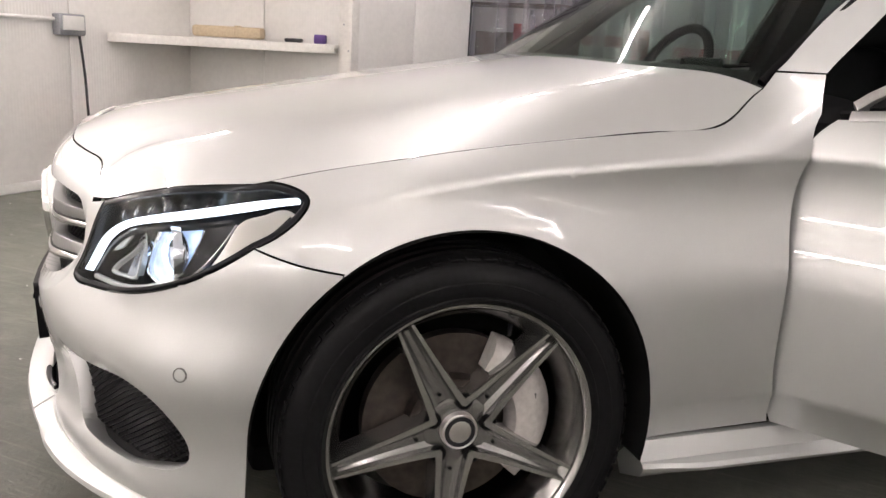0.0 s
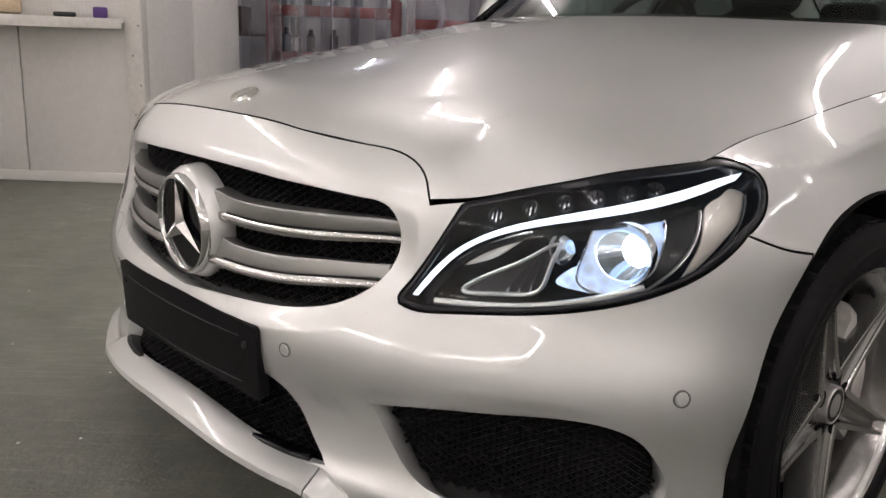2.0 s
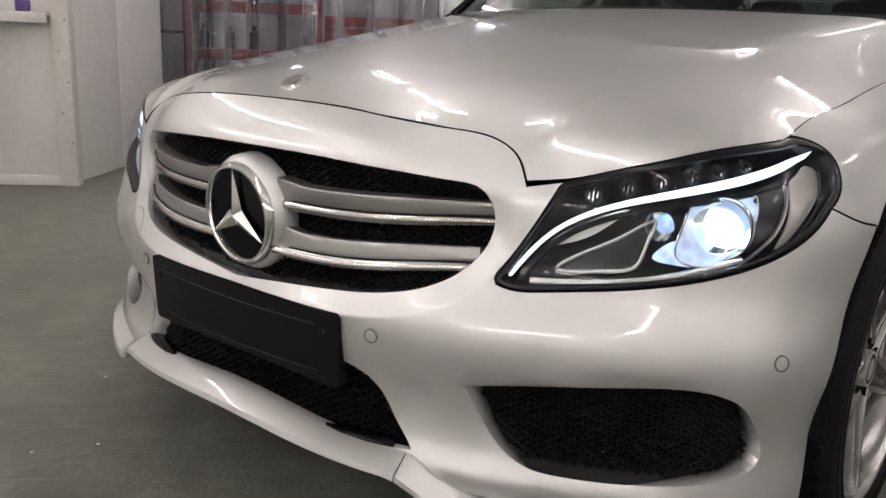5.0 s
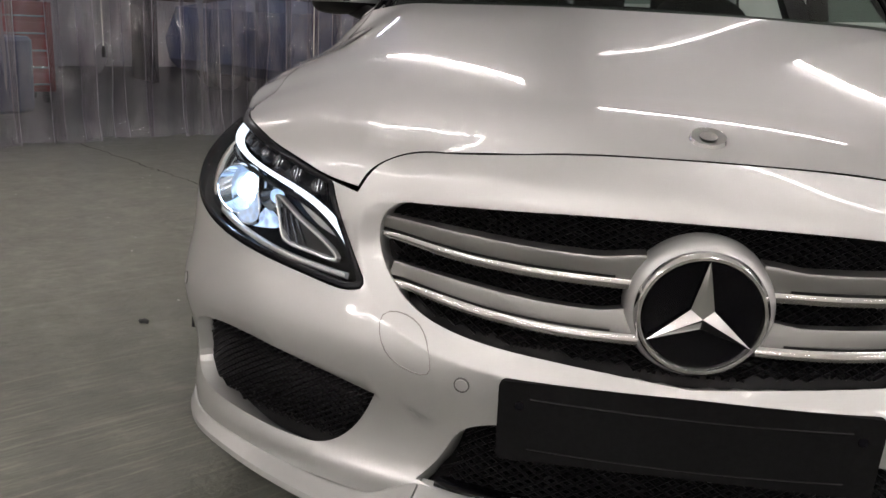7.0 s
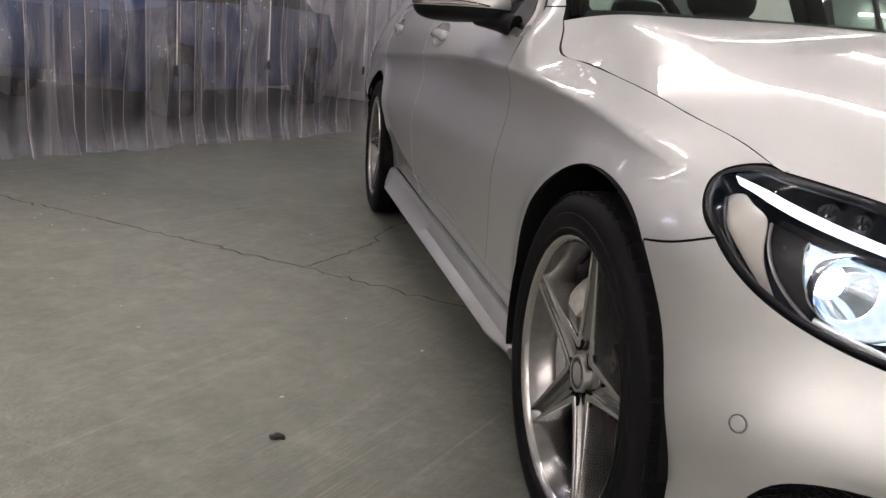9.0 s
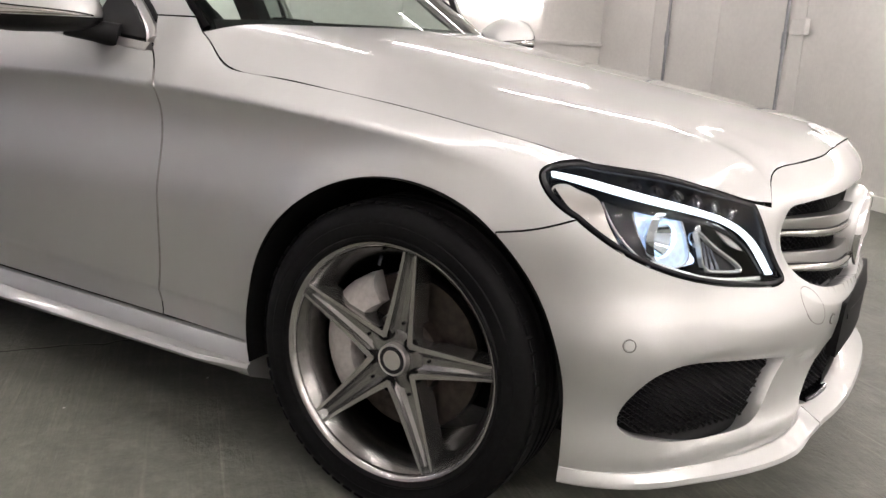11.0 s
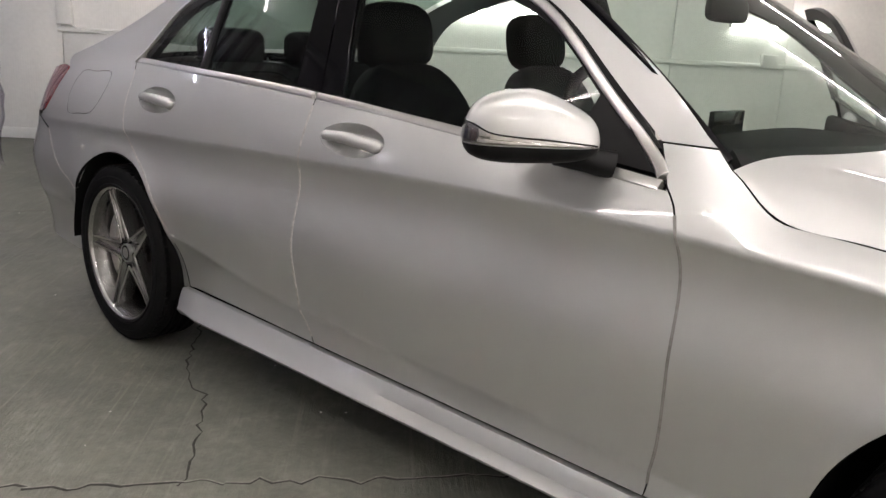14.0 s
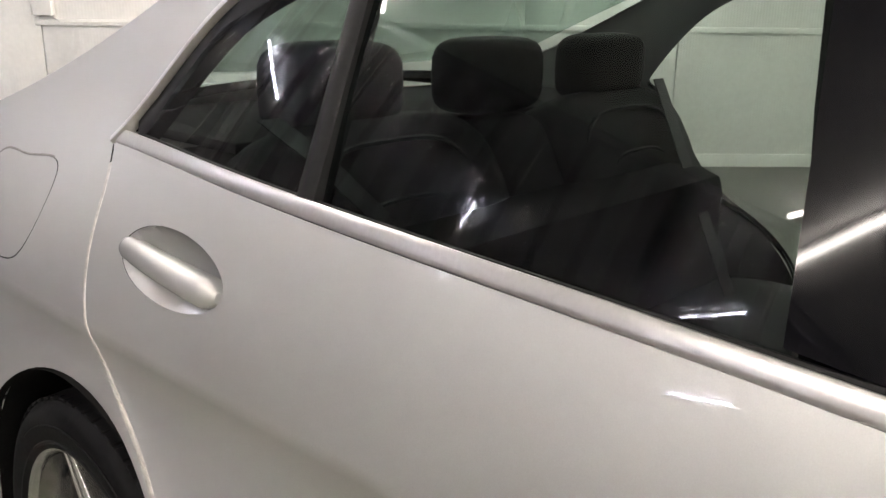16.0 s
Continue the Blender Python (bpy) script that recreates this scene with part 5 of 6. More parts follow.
def floor_material():
    """Grey floor paint over brushed concrete, worn through in pale patches and trowel streaks; paler round one spot,
    darker away from it.
    """
    m = bpy.data.materials.new("worn_floor_paint")
    m.use_nodes = True
    nt = m.node_tree
    b = nt.nodes["Principled BSDF"]
    tc = nt.nodes.new("ShaderNodeTexCoord")
    mp = nt.nodes.new("ShaderNodeMapping")
    mp.inputs["Scale"].default_value = (0.8, 14.0, 1.0)
    nt.links.new(tc.outputs["Object"], mp.inputs["Vector"])

    def tex(kind, scale, detail, vec, rough=0.6):
        n = nt.nodes.new("ShaderNodeTexNoise")
        n.inputs["Scale"].default_value, n.inputs["Detail"].default_value, n.inputs["Roughness"].default_value = scale, detail, rough
        nt.links.new(vec, n.inputs["Vector"])
        return n.outputs["Fac"]

    def ramp(fac, lo, hi, a, c):
        r = nt.nodes.new("ShaderNodeMapRange")
        r.inputs["From Min"].default_value, r.inputs["From Max"].default_value = lo, hi
        r.inputs["To Min"].default_value, r.inputs["To Max"].default_value = a, c
        nt.links.new(fac, r.inputs["Value"])
        return r.outputs["Result"]

    def mix(fac, a, c, kind="MIX"):
        n = nt.nodes.new("ShaderNodeMix")
        n.data_type, n.blend_type = "RGBA", kind
        for key, v in (("Factor", fac), ("A", a), ("B", c)):
            if isinstance(v, (tuple, float)):
                n.inputs[key].default_value = (*v, 1) if isinstance(v, tuple) else v
            else:
                nt.links.new(v, n.inputs[key])
        return n.outputs["Result"]

    broad = tex("n", 0.9, 5, tc.outputs["Object"])
    streak = tex("n", 6.0, 6, mp.outputs["Vector"], 0.7)
    speck = tex("n", 70.0, 4, tc.outputs["Object"], 0.7)
    col = mix(ramp(broad, .35, .65, 0, 1), (0.108, 0.109, 0.099), (0.166, 0.164, 0.146))
    wear = nt.nodes.new("ShaderNodeMath")
    wear.operation = "MULTIPLY"
    nt.links.new(ramp(streak, .52, .72, 0, 1), wear.inputs[0])
    nt.links.new(ramp(broad, .42, .60, 0.1, 1), wear.inputs[1])
    col = mix(wear.outputs[0], col, (0.30, 0.285, 0.25))
    blot = tex("n", 7.0, 6, tc.outputs["Object"], 0.75)
    col = mix(ramp(blot, .54, .74, 0, .45), col, (0.22, 0.212, 0.188))
    col = mix(ramp(streak, .46, .30, 0, .45), col, (0.065, 0.066, 0.062))
    col = mix(ramp(speck, .62, .74, 0, .25), col, (0.07, 0.069, 0.064))
    # hand-set broad tone: paler near one spot, darker far off, ragged edges
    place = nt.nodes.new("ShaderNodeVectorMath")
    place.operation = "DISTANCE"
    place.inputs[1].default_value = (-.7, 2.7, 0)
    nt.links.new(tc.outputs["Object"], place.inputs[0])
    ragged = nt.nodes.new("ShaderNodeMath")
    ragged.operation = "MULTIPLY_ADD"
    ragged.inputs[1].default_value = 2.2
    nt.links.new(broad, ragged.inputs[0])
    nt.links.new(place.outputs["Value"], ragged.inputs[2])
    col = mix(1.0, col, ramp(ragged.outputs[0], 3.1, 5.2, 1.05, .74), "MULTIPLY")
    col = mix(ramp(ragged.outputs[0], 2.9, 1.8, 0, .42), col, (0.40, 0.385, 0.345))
    mp2 = nt.nodes.new("ShaderNodeMapping")
    mp2.inputs["Scale"].default_value = (.55, 34.0, 1.0)
    nt.links.new(tc.outputs["Object"], mp2.inputs["Vector"])
    brush = tex("n", 3.0, 5, mp2.outputs["Vector"], 0.65)
    pebble = tex("n", 26.0, 6, tc.outputs["Object"], 0.7)
    col = mix(ramp(broad, .45, .62, .25, .9), col, ramp(brush, .38, .62, .93, 1.07), "MULTIPLY")
    col = mix(ramp(broad, .58, .44, .15, .9), col, ramp(pebble, .36, .64, .84, 1.14), "MULTIPLY")
    sparse = tex("n", 1.3, 4, mp2.outputs["Vector"], 0.55)
    col = mix(ramp(sparse, .60, .74, 0, .36), col, (0.36, 0.345, 0.305))
    col = mix(.8, col, ramp(blot, .35, .65, .66, .98), "MULTIPLY")
    col = mix(1.0, col, (1.11, 1.145, 1.085), "MULTIPLY")
    nt.links.new(col, b.inputs["Base Color"])
    b.inputs["Specular IOR Level"].default_value = 0.35
    nt.links.new(ramp(streak, .3, .7, .34, .58), b.inputs["Roughness"])
    bn = nt.nodes.new("ShaderNodeBump")
    bn.inputs["Strength"].default_value, bn.inputs["Distance"].default_value = 0.85, 0.009
    nt.links.new(mix(.65, mix(.35, streak, brush), mix(.6, speck, pebble)), bn.inputs["Height"])
    nt.links.new(bn.outputs["Normal"], b.inputs["Normal"])
    return m


def hazy_plastic():
    """Clear soft plastic, scuffed to a slight haze, glossy at a glance; pale upright bands paint in light streaks."""
    m = glass("clear_pvc", (0.70, 0.675, 0.73), 2.0, 0.05)
    nt = m.node_tree
    out = next(n for n in nt.nodes if n.type == "OUTPUT_MATERIAL")
    old = next(n for n in nt.nodes if n.type == "MIX_SHADER")
    mix = nt.nodes.new("ShaderNodeMixShader")
    dif = nt.nodes.new("ShaderNodeBsdfDiffuse")
    dif.inputs[0].default_value = (0.49, 0.475, 0.51, 1)
    tc = nt.nodes.new("ShaderNodeTexCoord")
    mp = nt.nodes.new("ShaderNodeMapping")
    mp.inputs["Scale"].default_value = (7, 7, 0.12)
    no = nt.nodes.new("ShaderNodeTexNoise")
    no.inputs["Scale"].default_value = 1.0
    no.inputs["Detail"].default_value = 1.0
    # upright noise bands raise the diffuse share, standing in for mirrored light
    rg = nt.nodes.new("ShaderNodeMapRange")
    rg.inputs["From Min"].default_value, rg.inputs["From Max"].default_value = .46, .66
    rg.inputs["To Min"].default_value, rg.inputs["To Max"].default_value = .0, .24
    nt.links.new(tc.outputs["Object"], mp.inputs["Vector"])
    nt.links.new(mp.outputs["Vector"], no.inputs["Vector"])
    nt.links.new(no.outputs["Fac"], rg.inputs["Value"])
    oi = nt.nodes.new("ShaderNodeObjectInfo")
    own = nt.nodes.new("ShaderNodeMapRange")
    own.inputs["To Min"].default_value, own.inputs["To Max"].default_value = .02, .10
    nt.links.new(oi.outputs["Random"], own.inputs["Value"])
    add = nt.nodes.new("ShaderNodeMath")
    nt.links.new(own.outputs["Result"], add.inputs[0])
    nt.links.new(rg.outputs["Result"], add.inputs[1])
    nt.links.new(add.outputs[0], mix.inputs[0])
    nt.links.new(old.outputs[0], mix.inputs[1])
    nt.links.new(dif.outputs[0], mix.inputs[2])
    nt.links.new(mix.outputs[0], out.inputs[0])
    return m


WALL = wall_material()
CEIL = material("white_ceiling", (0.88, 0.87, 0.85), 0.6, 0, grain=0.04, scale=20, stain=0.05)
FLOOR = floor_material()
TRIM = material("white_pvc_trunking", (0.78, 0.77, 0.74), 0.35, 0, grain=0.04, scale=40)
SHELF = material("white_painted_board", (0.74, 0.72, 0.68), 0.5, 0, grain=0.08, scale=40, stain=0.1)
CARD = material("beige_foam", (0.52, 0.42, 0.29), 0.8, 0, grain=0.12, scale=60, bump=0.2)
BLACK = material("black_rubber", (0.015, 0.015, 0.016), 0.6, 0, grain=0.2, scale=80)
PURPLE = material("purple_plastic", (0.10, 0.045, 0.22), 0.5, 0, grain=0.1, scale=80)
RED = material("red_enamel", (0.36, 0.015, 0.014), 0.32, 0, grain=0.08, scale=50, coat=0.3)
YELLOW = material("yellow_sticker", (0.75, 0.55, 0.03), 0.5)
DARK = material("workshop_dark", (0.035, 0.035, 0.04), 0.7, 0, grain=0.3, scale=12, stain=0.3)
BROWN = material("workshop_timber", (0.10, 0.06, 0.04), 0.6, 0, grain=0.3, scale=20, stretch=(1, 1, 8))
BLUE = material("blue_plastic", (0.05, 0.08, 0.17), 0.4, 0, grain=0.1, scale=60)
STEEL = material("grey_steel", (0.35, 0.36, 0.38), 0.35, 0.8, grain=0.15, scale=60)
PVC = hazy_plastic()
PVC_EDGE = material("pvc_cut_edge", (0.52, 0.49, 0.55), 0.25, 0, spec=0.6)
TUBE = material("led_tube", (1, 1, 1), 0.4, 0, emit=(1.0, 0.935, 0.935), strength=TUBE_STRENGTH)
DIMTUBE = material("dim_led_tube", (1, 1, 1), 0.4, 0, emit=(0.80, 0.86, 1.0), strength=76.0)
LTUBE = material("long_wall_led_tube", (1, 1, 1), 0.4, 0, emit=(1.0, 0.94, 0.93), strength=56.0)
WTUBE = material("wall_led_tube", (1, 1, 1), 0.4, 0, emit=(1.0, 0.94, 0.93), strength=WALL_TUBE_STRENGTH)

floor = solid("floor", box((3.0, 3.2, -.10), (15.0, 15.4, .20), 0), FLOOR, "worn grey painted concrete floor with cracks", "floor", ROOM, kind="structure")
ceiling = solid("ceiling", box((3.0, 3.2, H_ROOM + .05), (15.0, 15.4, .10), 0), CEIL, "plain white ceiling", "ceiling", ROOM, kind="structure")


def panel_wall(name, p0, p1, label, width=1.15, top=H_ROOM):
    """A wall of upright panels from p0 to p1 (room a, b), its face on the right of that way."""
    (a0, b0), (a1, b1) = p0, p1
    L, turn = math.dist(p0, p1), math.degrees(math.atan2(b1 - b0, a1 - a0))
    w = solid(name, box((L / 2, .055, top / 2), (L, .08, top), 0), TRIM, label, "wall", at_room(a0, b0, 0, turn), kind="structure")
    n = max(1, round(L / width))
    k = L / n
    me = mesh_of("wall_panel", box((0, 0, top / 2), (k - .006, .022, top - .004), .004), WALL)
    for i in range(n):
        o = new("wall_panel", me)
        o.parent = w
        o.location = (k * (i + .5), 0, 0)
    return w


panel_wall("wall_north", (6.8, 10.5), (6.8, -3.5), "white ribbed insulated panel wall")
panel_wall("wall_east", (6.8, -3.5), (-3.3, -3.5), "white ribbed insulated panel wall")
panel_wall("wall_south", (-3.3, -3.5), (-3.3, 3.1), "white ribbed insulated panel wall")
panel_wall("wall_shelf", (-3.3, 3.1), (-1.95, 3.1), "white panel wall behind a shelf", .70)
panel_wall("wall_return", (-1.95, 3.1), (-1.70, 4.55), "white return wall beside the curtain", .75)
panel_wall("wall_workshop", (-4.4, 10.5), (6.8, 10.5), "far workshop wall", 1.4)
for nm, p0, p1 in (("wall_back", (-4.4, 4.5), (-4.4, 10.5)), ("wall_stub", (-1.72, 4.6), (-4.4, 4.6))):
    L, turn = math.dist(p0, p1), math.degrees(math.atan2(p1[1] - p0[1], p1[0] - p0[0]))
    solid(nm, box((L / 2, 0, H_ROOM / 2), (L, .08, H_ROOM), 0), DARK, "dark workshop wall", "wall", at_room(*p0, 0, turn), kind="structure")
post = solid("corner_post", box((-1.93, 3.09, H_ROOM / 2), (.10, .10, H_ROOM), .006), SHELF, "white corner post with screw holes", "post", ROOM, kind="structure")
for i in range(7):
    part("screw", moved(rev([(0, .003), (.006, .002), (.007, 0)], 8), Matrix.Translation((-1.90 - .04 * (i % 2), 3.037, .25 + .17 * i)) @ Matrix.Rotation(radians(-90), 4, "Z")), STEEL, post)
# skirting
for nm, c, s in (("baseboard", (6.775, 3.5, .05), (.02, 14.0, .10)), ("baseboard", (1.75, -3.475, .05), (10.1, .02, .10)), ("baseboard", (-3.275, -.2, .03), (.02, 6.6, .06)), ("baseboard", (-2.62, 3.075, .03), (1.3, .02, .06))):
    solid(nm, box(c, s, .004), TRIM, "white skirting strip at the wall foot", "skirting", ROOM, kind="structure")
solid("trim", box((6.77, .6, 1.035), (.03, 8.2, .045), .006), TRIM, "white horizontal cable trunking on the wall", "trunking", ROOM, kind="structure")

# floor joints and cracks
JOINT = material("worn_joint_edge", (0.30, 0.29, 0.26), 0.8, 0, grain=0.35, scale=60, bump=0.2)


def crack(pts, w, seed, name="floor_crack", lip=False):
    rnd = random.Random(seed)
    p = []
    for a, b in zip(pts, pts[1:]):
        n = max(2, int(math.dist(a, b) / .035))
        for i in range(n):
            t = i / n
            p.append((a[0] + (b[0] - a[0]) * t + rnd.gauss(0, w * .9), a[1] + (b[1] - a[1]) * t + rnd.gauss(0, w * .9)))
    p.append(pts[-1])
    V, F = [], []
    for i, q in enumerate(p):
        a, b = p[max(i - 1, 0)], p[min(i + 1, len(p) - 1)]
        d = np.array((b[0] - a[0], b[1] - a[1]))
        d /= np.linalg.norm(d) + 1e-9
        h = w * rnd.uniform(.3, 1.0) / 2
        V += [(q[0] - d[1] * h, q[1] + d[0] * h, .0015), (q[0], q[1], .0022), (q[0] + d[1] * h, q[1] - d[0] * h, .0015)]
    for i in range(len(p) - 1):
        F += [(3 * i, 3 * i + 1, 3 * i + 4, 3 * i + 3), (3 * i + 1, 3 * i + 2, 3 * i + 5, 3 * i + 4)]
    if lip:
        W = np.array(V).reshape(-1, 3, 3)
        pale = [[row[0] + (row[0] - row[2]) / (np.linalg.norm(row[0] - row[2]) + 1e-9) * k + np.array((0, 0, h)) for k, h in ((-.001, 0), (.002, .0012), (.005, .0006), (.007, -.001))] for row in W]
        e = part("joint_lip", loft(pale, caps=False, loop=False), JOINT, floor, "pale worn edge along the joint")
        e.matrix_parent_inverse = ROOM.inverted()
    o = part(name, (np.array(V), F, None), CRACK, floor, "dark hairline crack")
    o.matrix_parent_inverse = ROOM.inverted()
    return o


CRACK = material("crack_dirt", (0.05, 0.047, 0.042), 0.9, 0, grain=0.3, scale=90)
crack([(-4.2, 4.0), (-2.57, 2.77), (-1.27, 1.765), (-.74, 1.33), (.6, .33), (2.4, -1.0)], .013, 3, "floor_joint", True)
crack([(-1.275, 1.765), (-1.08, 1.98), (-.94, 2.20), (-.90, 2.36), (-.80, 2.52), (-.5, 2.9)], .009, 5)
crack([(-2.2, 6.5), (-.46, 5.25), (-.29, 5.19), (1.5, 3.9)], .012, 8, "floor_joint", True)
solid("debris", blob(np.array((0, 0, .006)), np.array((.016, .009, .007)), .8, .8, 10, 6, lambda p: p * (1 + .25 * math.sin(5 * p[0] + 3 * p[1]))), BLACK, "small black scrap on the floor", "debris", Matrix.Translation((-1.373, .395, 0)))
rnd = random.Random(4)
chips = []
for i in range(160):
    x, y = rnd.uniform(-4, 1.6), rnd.uniform(-2.2, 6)
    chips.append(blob(np.array((x, y, .0012)), np.array((rnd.uniform(.002, .006), rnd.uniform(.002, .005), .0012)), 1, 1, 6, 3))
solid("floor_grit", merged(*chips), SHELF, "pale grit scattered over the floor", "grit", kind="stuff")


# ---- lights ----
def batten(name, L, mat, label):
    t = thing(name, label, "light")
    part("housing", box((0, 0, .040), (L + .02, .026, .024), .004), TRIM, t, "white lamp housing")
    for sx in (-1, 1):
        part("lamp_holder", box((sx * (L / 2 + .006), 0, .016), (.012, .030, .060), .003), TRIM, t)
    part("tube", tube([(-L / 2, 0, .008), (L / 2, 0, .008)], .014, 12), mat, t, "glowing white tube")
    return t


first = batten("ceiling_light", 1.8, TUBE, "glowing white LED batten on the ceiling")
tagged(first, group="ceiling lights")
# rows follow bonnet reflections; the one at a = -2.6 is added to spread light
CEILING_LIGHTS = [(a, b) for a in (-2.6, -.3, 2.1, 4.5) for b in (-1.6, 1.05, 3.55) if a > -1.9 or b < 2]
for i, (a, b) in enumerate(CEILING_LIGHTS):
    m = at_room(a, b, H_ROOM - .052, 90)
    if i == 0:
        first.matrix_basis = m
    else:
        copy_thing(first, m)
wl = batten("wall_light", 1.0, WTUBE, "glowing white LED batten on the wall")
tagged(wl, group="wall lights")
# the third sits above the view, added to brighten that wall
for i, (a, b, z, t) in enumerate(((6.735, .62, 1.41, 90), (6.735, -2.22, 1.41, 90), (6.735, 3.5, 1.85, 90))):
    m = at_room(a, b, z) @ Matrix.Rotation(radians(t), 4, "Z") @ Matrix.Rotation(radians(90), 4, "X")
    if i == 0:
        wl.matrix_basis = m
    else:
        copy_thing(wl, m)
lw = batten("wall_light", 1.5, LTUBE, "long glowing white LED batten on the wall")
tagged(lw, group="long wall lights")
# added on unseen wall stretches, guessed from bumper streaks, bright to fill the front
for i, (a, b, z, t) in enumerate(((-3.235, -2.2, 1.45, -90), (-3.235, -.3, 1.45, -90), (-2.2, -3.435, 1.5, 0), (-.2, -3.435, 1.5, 0), (1.8, -3.435, 1.5, 0))):
    m = at_room(a, b, z) @ Matrix.Rotation(radians(t), 4, "Z") @ Matrix.Rotation(radians(90), 4, "X")
    if i == 0:
        lw.matrix_basis = m
    else:
        copy_thing(lw, m)

# ---- shelf corner ----
def shelf():
    s = thing("wall_shelf_board", "white painted corner shelf with a front lip", "shelf", ROOM)
    P = [(-3.28, 2.30), (-3.28, 3.07), (-1.98, 3.07), (-1.98, 2.98)]
    top, bot = [(a, b, .965) for a, b in P], [(a, b, .945) for a, b in P]
    part("board", loft([bot, top]), SHELF, s)
    d = np.array((1.30, .68)) / math.hypot(1.30, .68)
    n = np.array((d[1], -d[0]))
    c = np.array((-3.28, 2.30)) + d * .735 + n * .008
    part("front_lip", box((0, 0, 0), (1.47, .018, .055), .003, Matrix.Translation((c[0], c[1], .935)) @ Matrix.Rotation(math.atan2(d[1], d[0]), 4, "Z")), SHELF, s)
    part("wall_batten", box((-2.63, 3.055, .93), (1.25, .03, .04), .003), SHELF, s)
    return s


shelf()
solid("foam_block", merged(box((0, 0, .045), (.46, .20, .075), .02), box((.06, 0, .06), (.02, .205, .06), .008)), CARD, "long beige foam block on the shelf", "foam", at_room(-2.72, 2.83, .966, 28))
solid("sponge", box((0, 0, .014), (.12, .06, .026), .01), BLACK, "small flat black sponge on the shelf", "sponge", at_room(-2.29, 2.97, .966, 26))
solid("bottle_cap_box", merged(box((0, 0, .03), (.075, .055, .06), .008), box((.03, 0, .03), (.02, .057, .05), .004)), PURPLE, "small purple box on the shelf", "box", at_room(-2.10, 3.00, .966, 20))
sock = thing("socket_box", "grey electrical box with a hanging black cable", "socket", ROOM)
part("box_body", box((-3.255, 1.97, 1.0), (.07, .20, .13), .012), STEEL, sock)
part("box_cover", box((-3.215, 1.97, 1.01), (.012, .16, .085), .006), TRIM, sock)
part("conduit", tube([(-3.27, 1.87, 1.03), (-3.27, .2, 1.03), (-3.27, -2.0, 1.03)], .012, 8), TRIM, sock)
part("cable", tube(spl([(-3.24, 2.03, .94), (-3.22, 2.05, .6), (-3.20, 2.07, .32), (-3.10, 2.2, .08), (-3.0, 2.45, .02), (-2.92, 2.62, .012)], .05), .008, 8), BLACK, sock, "black hanging power cable")


def fan_heater():
    m = at_room(-2.95, 2.36, 0, -14) @ Matrix.Scale(1.04, 4)
    f = thing("fan_heater", "red drum fan heater on a black tube stand", "heater", m)
    m0 = Matrix.Translation((0, 0, .20)) @ Matrix.Rotation(radians(8), 4, "Y")
    part("drum", moved(rev([(0, -.14), (.08, -.14), (.125, -.11), (.14, -.06), (.14, .12), (.132, .13)], 36), m0), RED, f, "red metal drum")
    cowl = part("front_cowl", moved(rev([(.139, .05), (.1445, .055), (.1455, .125), (.138, .142), (.122, .145), (.112, .128), (.108, .09)], 36), m0), BLACK, f, "black plastic front ring")
    part("grille", moved(merged(*[tube([(.125, r * math.cos(a), r * math.sin(a)) for a in np.arange(0, 6.28, .3)], .0025, 5, closed=True) for r in (.03, .055, .08, .105)], rev([(0, .10), (.112, .10)], 24)), m0), BLACK, cowl, "dark round air grille")
    part("control_box", loft([[(-.12, -.05, .31), (.09, -.05, .31), (.09, .05, .31), (-.12, .05, .31)], [(-.10, -.045, .375), (.06, -.045, .385), (.06, .045, .385), (-.10, .045, .375)]]), RED, f, "red control box")
    for sy in (-.165, .165):
        part("stand_tube", tube(spl([(.20, sy, .035), (.21, sy, .014), (.12, sy, .012), (-.16, sy, .012), (-.19, sy, .018), (-.14, sy, .09), (-.03, sy, .22), (-.07, sy, .36), (-.10, sy * .96, .41)], .025), .010, 8), BLACK, f, "bent black stand tube")
        part("pivot_knob", moved(rev([(0, .016), (.014, .015), (.017, .004), (.012, -.02)], 14), Matrix.Translation((-.03, sy, .21)) @ Matrix.Rotation(radians(90 if sy > 0 else -90), 4, "Z")), BLACK, f)
    part("handle", tube([(-.10, -.158, .41), (-.10, -.08, .415), (-.10, .08, .415), (-.10, .158, .41)], .012, 8), BLACK, f)
    part("warning_label", box((.03, 0, .346), (.05, .03, .004), .001), YELLOW, f)
    part("sticker", box((-.02, -.139, .22), (.05, .004, .10), .001), YELLOW, f)
    return f


fan_heater()
# wall boxes and conduits
wb = thing("wall_isolator", "white electrical isolator box with conduit", "electrical box", ROOM)
part("box_body", box((6.74, 4.62, 1.20), (.08, .14, .24), .012), TRIM, wb)
part("conduit", tube([(6.765, 4.57, 1.08), (6.765, 4.52, 1.04), (6.765, 3.2, 1.04)], .014, 8), TRIM, wb)
part("riser", tube([(6.765, 4.65, 1.3), (6.765, 4.65, 2.6)], .014, 8), TRIM, wb)
ib = thing("switch_box", "small grey switch box on the wall", "electrical box", ROOM)
part("box_body", box((6.75, -2.15, 1.08), (.07, .16, .13), .01), TRIM, ib)
for a, nm in ((5.35, "a"), (3.62, "b")):
    pw = thing("wall_conduit", "grey vertical conduit with a coupling on the wall", "conduit", ROOM)
    part("pipe", tube([(a, -3.465, .25), (a, -3.465, 2.7)], .014, 8), STEEL, pw)
    part("coupling", tube([(a, -3.465, 1.05), (a, -3.465, 1.18)], .022, 8), STEEL, pw)
sk = thing("wall_socket", "white twin wall socket on a back box", "socket", ROOM)
part("back_box", box((3.45, -3.46, 1.22), (.16, .05, .12), .008), TRIM, sk)

